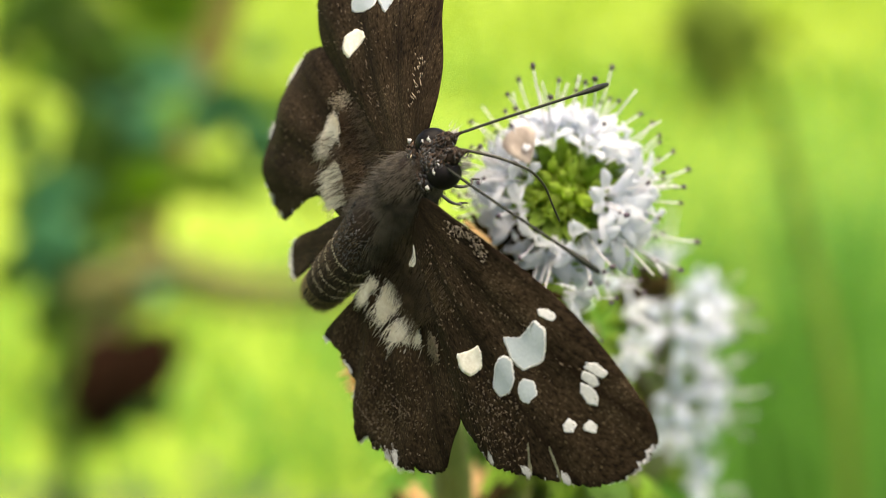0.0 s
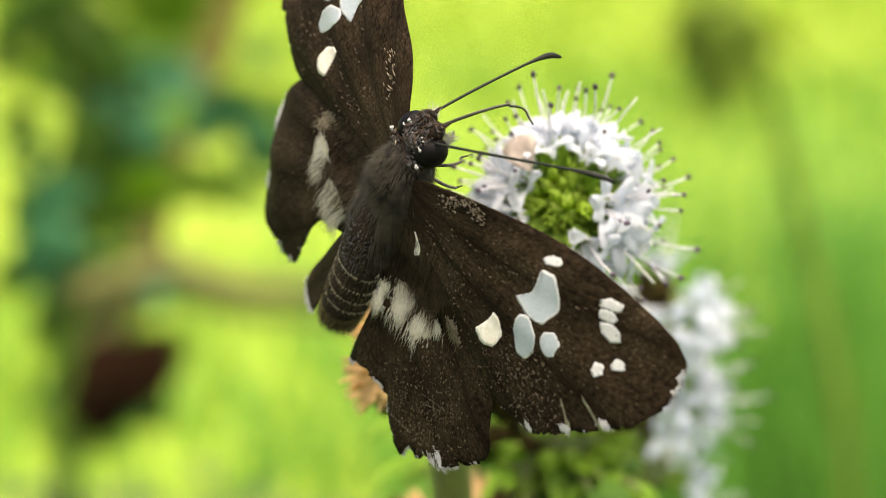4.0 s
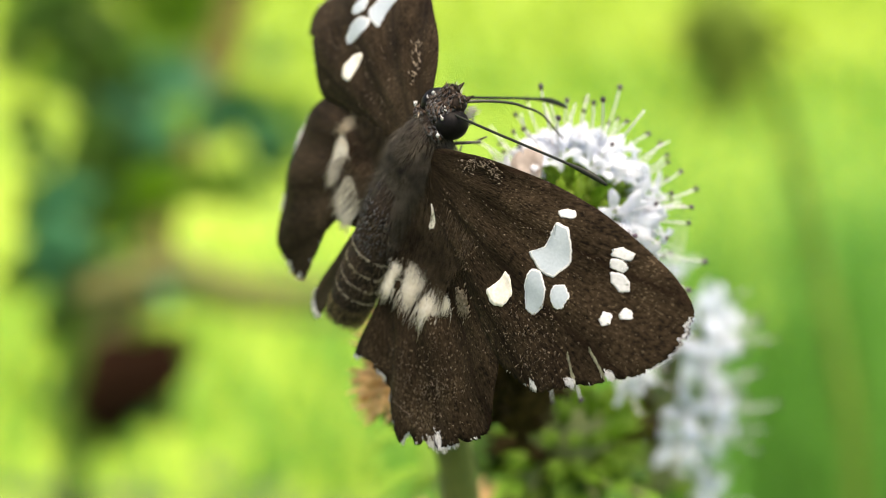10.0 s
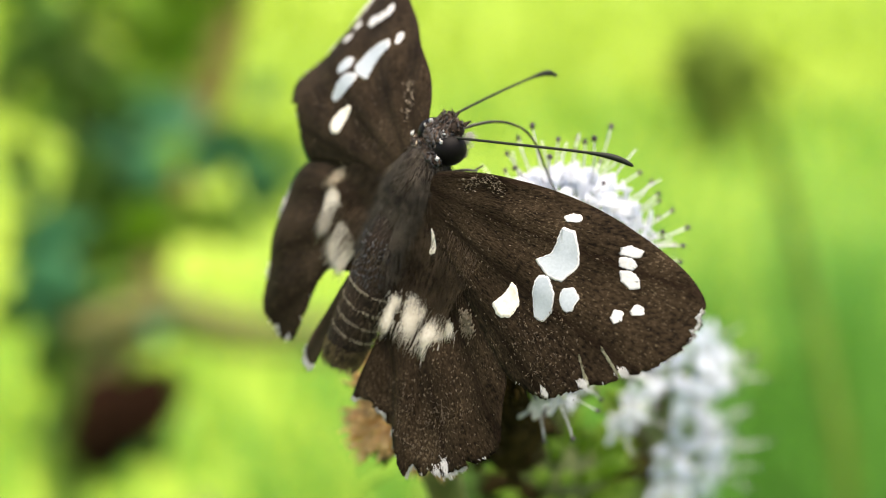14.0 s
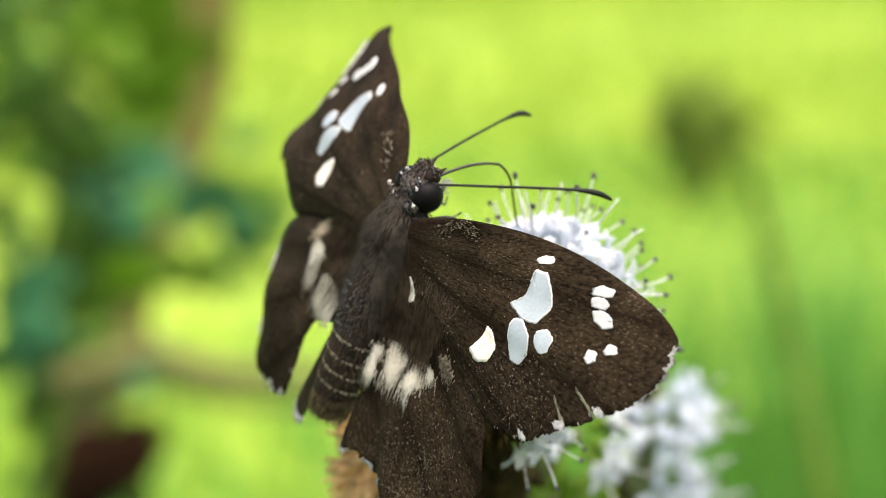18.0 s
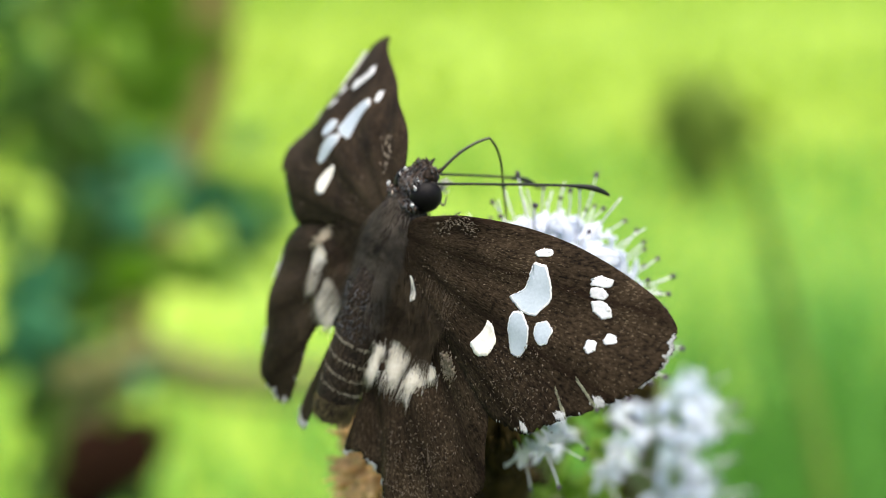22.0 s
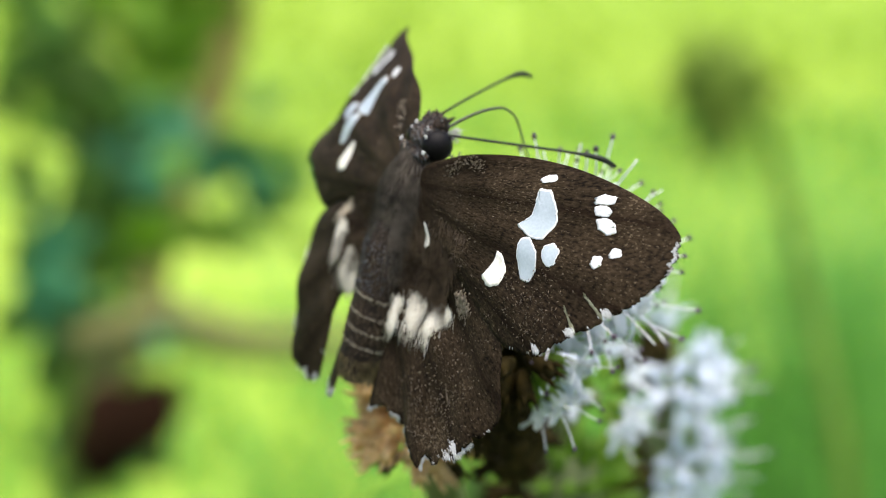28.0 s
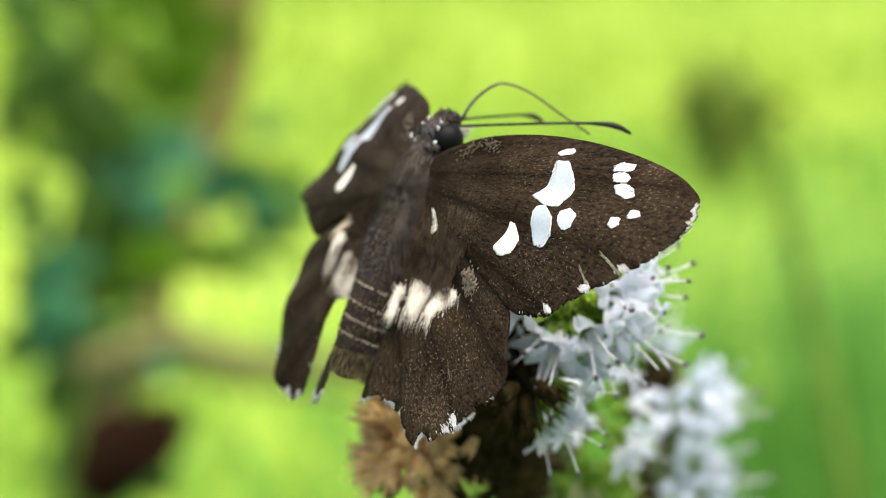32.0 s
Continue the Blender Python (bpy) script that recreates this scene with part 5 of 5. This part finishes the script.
# ---------------------------------------------------------------- ground and meadow
def ground_material():
    m = bpy.data.materials.new("sunlit_meadow")
    m.use_nodes = True
    nt = m.node_tree
    p = nt.nodes["Principled BSDF"]
    tc = nt.nodes.new("ShaderNodeTexCoord")
    tones = []
    for scale, lo, hi in ((1.3, (0.17, 0.3, 0.015), (0.3, 0.42, 0.03)), (14.0, (0.16, 0.28, 0.015), (0.29, 0.41, 0.04))):
        n = nt.nodes.new("ShaderNodeTexNoise")
        n.inputs["Scale"].default_value, n.inputs["Detail"].default_value = scale, 5
        r = nt.nodes.new("ShaderNodeValToRGB")
        r.color_ramp.elements[0].position, r.color_ramp.elements[1].position = 0.35, 0.62
        r.color_ramp.elements[0].color, r.color_ramp.elements[1].color = (*lo, 1), (*hi, 1)
        nt.links.new(tc.outputs["Object"], n.inputs["Vector"])
        nt.links.new(n.outputs["Fac"], r.inputs[0])
        tones.append(r.outputs[0])
    mix = nt.nodes.new("ShaderNodeMix")
    mix.data_type = "RGBA"
    mix.inputs[0].default_value = 0.4
    nt.links.new(tones[0], mix.inputs["A"])
    nt.links.new(tones[1], mix.inputs["B"])
    nt.links.new(mix.outputs["Result"], p.inputs["Base Color"])
    p.inputs["Roughness"].default_value = 0.9
    b = nt.nodes.new("ShaderNodeBump")
    b.inputs["Strength"].default_value, b.inputs["Distance"].default_value = 0.5, 0.03
    nt.links.new(n.outputs["Fac"], b.inputs["Height"])
    nt.links.new(b.outputs[0], p.inputs["Normal"])
    return m


def meadow():
    bm = bmesh.new()
    lines = [-600, -120, -30] + [i * 0.5 for i in range(-20, 41)] + [30, 120, 600]
    grid = []
    for y in lines:
        row = []
        for x in lines:
            z = 0.05 * noise.noise(Vector((x * 0.5, y * 0.5, 0))) if abs(x) < 15 and 0.8 < y < 15 else 0.0
            row.append(bm.verts.new((x, y, min(z, 0.04))))
        grid.append(row)
    for j in range(len(lines) - 1):
        for i in range(len(lines) - 1):
            bm.faces.new((grid[j][i], grid[j][i + 1], grid[j + 1][i + 1], grid[j + 1][i]))
    me = bpy.data.meshes.new("ground")
    bm.to_mesh(me)
    bm.free()
    me.materials.append(ground_material())
    me.polygons.foreach_set("use_smooth", [True] * len(me.polygons))
    tagged(new("ground", me), "sunlit yellow-green meadow ground", "ground", kind="structure")

    # added out of view round the flowers: low dark leaf carpet against green bounce
    rng = random.Random(31)
    verts, faces = [], []
    n = 40
    for j in range(n + 1):
        for i in range(n + 1):
            x, y = -6000 + 12000 * i / n, -9000 + 10850 * j / n
            edge = min(1, min(i, n - i, j, n - j) / 2)
            verts.append((x, y, -8 + edge * (62 + 22 * noise.noise(Vector((x * 0.004, y * 0.004, 3))))))
    for j in range(n):
        for i in range(n):
            faces.append((j * (n + 1) + i, j * (n + 1) + i + 1, (j + 1) * (n + 1) + i + 1, (j + 1) * (n + 1) + i))
    for k in range(5200):
        x, y, h, s = rng.gauss(0, 1300), min(rng.gauss(0, 1300), 1750), rng.uniform(60, 110), rng.uniform(14, 30)
        t, q = rng.uniform(0, 6.28), len(verts)
        u, w = Vector((math.cos(t), math.sin(t), 0.3)), Vector((-math.sin(t), math.cos(t), 0))
        o = Vector((x, y, h))
        verts += [tuple(o), tuple(o + u * s + w * s * 0.5), tuple(o + u * s * 2.2), tuple(o + u * s - w * s * 0.5)]
        faces.append((q, q + 1, q + 2, q + 3))
    tagged(new("bounce_cut_carpet", mesh_of("bounce_cut_carpet", verts, faces, BOUNCE_CUT)), "unseen low dark green leaf carpet added to cut bounced light", "plants", kind="stuff")

    def blades(name, label, mat, count, area, tall, seed, clump=False):
        rng = random.Random(seed)
        verts, faces = [], []
        for i in range(count):
            x, y = (1000 * min(max(rng.gauss((lo + hi) / 2, (hi - lo) * 0.27), lo - 0.15 * (hi - lo)), hi + 0.15 * (hi - lo)) if clump else rng.uniform(lo, hi) * 1000 for lo, hi in area)
            h, w = rng.uniform(*tall) * 1000, rng.uniform(2.5, 5.0)
            a = rng.uniform(0, 6.28)
            lean = Vector((rng.gauss(0, 0.25), rng.gauss(0, 0.25), 0)) * h
            n = len(verts)
            for t, k in ((0, 1.0), (0.5, 0.8)):
                c = Vector((x, y, h * t)) + lean * t * t
                d = Vector((math.cos(a), math.sin(a), 0)) * w * k
                verts += [tuple(c - d), tuple(c + d)]
            verts.append(tuple(Vector((x, y, h)) + lean))
            faces += [(n, n + 1, n + 3, n + 2), (n + 2, n + 3, n + 4)]
        tagged(new(name, mesh_of(name, verts, faces, mat)), label, "grass", kind="stuff")

    blades("meadow_grass", "bright sunlit meadow grass", BLADE, 16000, ((-1.2, 1.6), (2.2, 8.0)), (0.02, 0.06), 4)
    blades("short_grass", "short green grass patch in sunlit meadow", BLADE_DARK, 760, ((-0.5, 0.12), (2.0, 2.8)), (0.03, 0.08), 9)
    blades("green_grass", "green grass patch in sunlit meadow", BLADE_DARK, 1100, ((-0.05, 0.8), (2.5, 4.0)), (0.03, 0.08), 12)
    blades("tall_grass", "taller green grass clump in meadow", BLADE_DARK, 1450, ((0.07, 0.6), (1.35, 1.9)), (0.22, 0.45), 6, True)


bf, feelers, tongue, tongue_tip = butterfly()
near_spike = flower_spike_near()
far_spike = flower_spike_far()
shrub()
stalk_plant("nodding_seed_head", "dark nodding seed head on a curved green stalk", "plant", [(107, 989, -168), (116, 986, -166), (127, 983, -189), (138, 974, -229), (150, 961, -281), (159, 944, -346), (165, 950, -520)], 3.4, STALK_GREEN, 31.0)
meadow()


# ---------------------------------------------------------------- what moves
# butterfly: seconds, place in millimetres (height from the eye's rest), turn; feelers: seconds, lift, swing; proboscis: seconds, (place,) turn
BUTTERFLY_ROWS = [
    (0, -3.78, 150.03, -37.23, 86.2, 49.5, -59.5), (0.5, -3.86, 150.44, -37.34, 89.0, 47.6, -56.9), (1, -3.95, 150.34, -37.16, 90.1, 45.4, -56.8), (1.5, -4.00, 150.76, -37.01, 89.4, 43.8, -56.9),
    (2, -4.08, 151.31, -36.83, 89.1, 41.9, -57.4), (2.5, -4.21, 151.60, -36.68, 88.1, 40.6, -58.1), (4.5, -4.15, 150.28, -36.41, 93.7, 35.6, -53.5), (5, -4.14, 150.59, -36.31, 93.9, 33.5, -52.7),
    (5.5, -4.13, 150.55, -36.18, 93.7, 32.7, -52.5), (6, -4.06, 151.62, -36.15, 93.1, 32.6, -53.1), (6.5, -4.06, 151.85, -36.03, 91.7, 32.2, -54.0), (7, -4.09, 152.26, -35.79, 90.1, 31.4, -55.5),
    (7.5, -4.12, 153.22, -35.65, 88.5, 31.1, -56.5), (8, -3.95, 153.48, -35.37, 86.1, 31.3, -58.1), (8.5, -3.83, 153.89, -35.32, 84.4, 30.8, -59.0), (9, -3.71, 154.75, -35.37, 82.8, 30.0, -59.6),
    (9.5, -3.67, 155.21, -35.31, 81.5, 29.4, -60.4), (10, -3.59, 155.90, -35.38, 80.4, 28.3, -60.6), (10.5, -3.58, 156.45, -35.42, 79.5, 26.9, -60.8), (11, -3.55, 157.50, -35.42, 78.2, 26.5, -60.9),
    (11.5, -3.52, 157.25, -35.23, 77.2, 23.9, -61.4), (12, -3.54, 157.74, -35.38, 77.5, 23.1, -60.8), (12.5, -3.49, 157.32, -35.25, 77.3, 22.2, -60.8), (13, -3.42, 157.86, -35.20, 76.9, 22.5, -61.2),
    (13.5, -3.31, 157.68, -35.17, 76.4, 21.7, -59.5), (14, -3.21, 157.01, -35.07, 76.1, 20.5, -58.7), (14.5, -3.19, 157.20, -35.00, 75.8, 20.8, -59.7), (16.5, -3.36, 157.76, -35.19, 76.8, 19.1, -60.6),
    (17, -3.42, 157.21, -35.07, 77.5, 19.0, -60.5), (17.5, -3.43, 157.31, -35.14, 77.2, 18.7, -60.5), (18, -3.45, 157.44, -35.13, 77.6, 18.7, -60.6), (18.5, -3.48, 157.89, -35.24, 77.4, 18.3, -60.4),
    (19, -3.51, 158.09, -35.27, 77.3, 17.6, -60.4), (19.5, -3.54, 157.82, -35.26, 77.7, 17.2, -60.6), (20, -3.59, 158.25, -35.31, 77.6, 17.1, -60.7), (20.5, -3.54, 158.25, -35.34, 77.5, 16.9, -60.7),
    (21, -3.55, 158.35, -35.36, 77.5, 16.9, -60.7), (21.5, -3.56, 158.15, -35.36, 77.5, 16.7, -60.9), (22, -3.62, 158.35, -35.45, 77.6, 16.4, -60.7), (22.5, -3.60, 158.00, -35.34, 77.5, 16.2, -60.9),
    (23, -3.63, 158.74, -35.50, 77.8, 16.1, -60.7), (23.5, -3.66, 158.31, -35.40, 77.6, 15.3, -60.8), (24, -3.99, 159.87, -35.71, 77.2, 13.2, -61.0), (24.5, -4.01, 160.57, -35.81, 76.9, 9.7, -61.8),
    (25, -3.95, 160.80, -35.81, 77.2, 8.8, -62.3), (25.5, -4.17, 161.15, -35.96, 78.3, 7.1, -63.2), (27.5, -3.72, 161.30, -35.37, 75.1, 7.8, -64.9), (28, -3.74, 160.81, -35.44, 76.6, 8.2, -63.2),
    (28.5, -3.65, 160.76, -35.37, 76.4, 7.5, -62.7), (29, -4.20, 161.64, -35.54, 75.8, 4.4, -61.1), (29.5, -3.97, 162.14, -35.12, 73.1, 4.5, -62.4), (30, -4.01, 162.27, -34.93, 71.6, 3.6, -62.5),
    (30.5, -3.63, 162.08, -34.05, 68.4, 3.2, -64.8), (31, -3.76, 161.93, -33.91, 68.4, 2.8, -65.0), (31.5, -3.62, 161.43, -33.59, 67.6, 2.2, -64.0), (32, -3.56, 161.37, -33.40, 67.2, -0.1, -61.0),
]
LEFT_ANTENNA_ROWS = [
    (0, -70.4, 13.5), (1, -69.4, 25.9), (2, -77.2, 33.8), (2.5, -80.2, 57.5), (4.5, -71.3, 55.6),
    (5, -66.8, 50), (6, -65.7, 51.7), (7, -70.8, 61), (8, -78.4, 86.9), (9, -78.5, 125.8),
    (10, -76.1, 120.8), (11, -78.5, 62.9), (12, -70, 46.4), (13, -66, 44.5), (14, -63.4, 45.3),
    (14.5, -62.3, 44.9), (16.5, -60.1, 45.6), (17, -59.7, 48.1), (18, -60.3, 48.8), (19, -65.7, 55.2),
    (20, -72.4, 67.6), (21, -75.4, 95.9), (22, -77, 96.7), (23, -71.6, 65.9), (24, -64.8, 51.4),
    (25, -58, 49.8), (25.5, -56.8, 49.3), (28, -56, 52.4), (29, -66.9, 57.1), (30, -72.9, 65.2),
    (31, -67.7, 68.1), (32, -61.7, 52.3),
]
RIGHT_ANTENNA_ROWS = [
    (0, -18.3, -63), (1, -21, -59.6), (2, -23.9, -59.2), (2.5, -25.7, -59.3), (4.5, -28.4, -58.1),
    (5, -28.1, -59.1), (6, -26, -58.6), (7, -25.1, -61.7), (8, -29.5, -59.6), (9, -24.5, -64.7),
    (10, -18, -71), (11, -28.7, -67.2), (12, -58.2, -67.9), (13, -57.1, -63.5), (14, -31.8, -62.9),
    (14.5, -35.4, -62.3), (16.5, -59.8, -57.6), (17, -36, -60.1), (18, -59.3, -56.2), (19, -56, -56.1),
    (20, -56.2, -56.9), (21, -59.7, -56.7), (22, -59.6, -55.3), (23, -61.1, -52.7), (24, -61.6, -41.3),
    (25, -56.1, -44.1), (25.5, -58.6, -43.9), (28, -59.6, -74), (29, -55, -88), (30, -38, -78),
    (31, -40, -80), (32, -50, -55.8),
]
PROBOSCIS_ROWS = [
    (0, -63, -31, -17), (1, -65, -18, -21), (2, -60, -18, -20), (2.5, -74, -8, -15),
    (4.5, -55, -1, -25), (5, -58, -17, -31), (6, -59, -13, -29), (7, -58, -14, -23),
    (8, -57, -17, -42), (9, -79, -11, -42), (10, -83, -5, -30), (11, -66, -9, -18),
    (12, -54, -15, -25), (13, -55, -13, -38), (14, -79, -2, 2), (14.5, -87, 4, -18),
    (16.5, -57, 2, -11), (17, -75, 4, -8), (18, -69, 1, -14), (19, -44, -11, -11),
    (20, -68, -3, -25), (21, -67, 1, -21), (22, -43, 1, -2), (23, -51, -7, -31),
    (24, -40, -4, -14), (25, -55, 5, -30), (25.5, -50, 1, -34), (28, -66, 13, -23),
    (29, -38, 4, -25), (30, -51, 8, -54), (31, -76, 20, -43), (32, -33, -28, 20),
]
PROBOSCIS_TIP_ROWS = [
    (0, 2.45, 6.83, -5.67, -128, -31, -17), (1, 1.80, 6.73, -6.10, -118, -18, -21), (2, 1.83, 7.15, -5.92, -132, -18, -20), (2.5, 0.88, 6.48, -6.49, -136, -8, -15),
    (4.5, 1.08, 7.71, -5.93, -136, -1, -25), (5, 2.09, 6.92, -5.88, -125, -17, -31), (6, 1.81, 7.04, -5.98, -122, -13, -29), (7, 1.73, 7.27, -5.92, -128, -14, -23),
    (8, 2.37, 6.55, -5.83, -117, -17, -42), (9, 1.15, 5.54, -6.54, -121, -11, -42), (10, 0.60, 5.74, -6.65, -123, -5, -30), (11, 1.13, 6.97, -6.28, -121, -9, -18),
    (12, 1.87, 7.40, -5.77, -127, -15, -25), (13, 2.15, 6.95, -5.83, -120, -13, -38), (14, 0.14, 6.36, -6.61, -129, -2, 2), (14.5, -0.23, 5.82, -6.68, -129, 4, -18),
    (16.5, 0.34, 7.85, -5.99, -138, 2, -11), (17, -0.16, 6.63, -6.55, -139, 4, -8), (18, 0.29, 7.05, -6.40, -138, 1, -14), (19, 1.12, 8.45, -5.32, -143, -11, -11),
    (20, 0.84, 6.85, -6.39, -135, -3, -25), (21, 0.53, 7.10, -6.36, -135, 1, -21), (22, 0.06, 8.67, -5.31, -145, 1, -2), (23, 1.73, 7.59, -5.74, -140, -7, -31),
    (24, 1.00, 8.65, -5.15, -143, -4, -14), (25, 0.95, 7.83, -5.89, -138, 5, -30), (25.5, 1.49, 7.82, -5.70, -133, 1, -34), (28, -0.11, 7.44, -6.24, -133, 13, -23),
    (29, 1.28, 8.65, -5.03, -126, 4, -25), (30, 1.89, 7.46, -5.73, -123, 8, -54), (31, -0.35, 7.24, -6.32, -120, 20, -43), (32, -0.16, 9.26, -4.48, -110, -28, 20),
]


def motions():
    walk(bf, [(t, pose(x * MM, y * MM, (z + EYE_LIFT) * MM, rx, ry, rz)) for t, x, y, z, rx, ry, rz in BUTTERFLY_ROWS])
    for ob, x, rows in ((feelers[0], -0.75, LEFT_ANTENNA_ROWS), (feelers[1], 0.75, RIGHT_ANTENNA_ROWS)):
        walk(ob, [(t, pose(x * MM, 5.2 * MM, -0.95 * MM, lift, 0, swing)) for t, lift, swing in rows])
    walk(tongue, [(t, pose(0, 5.5 * MM, -2.4 * MM, rx, ry, rz)) for t, rx, ry, rz in PROBOSCIS_ROWS])
    walk(tongue_tip, [(t, pose(x * MM, y * MM, z * MM, rx, ry, rz)) for t, x, y, z, rx, ry, rz in PROBOSCIS_TIP_ROWS])


motions()
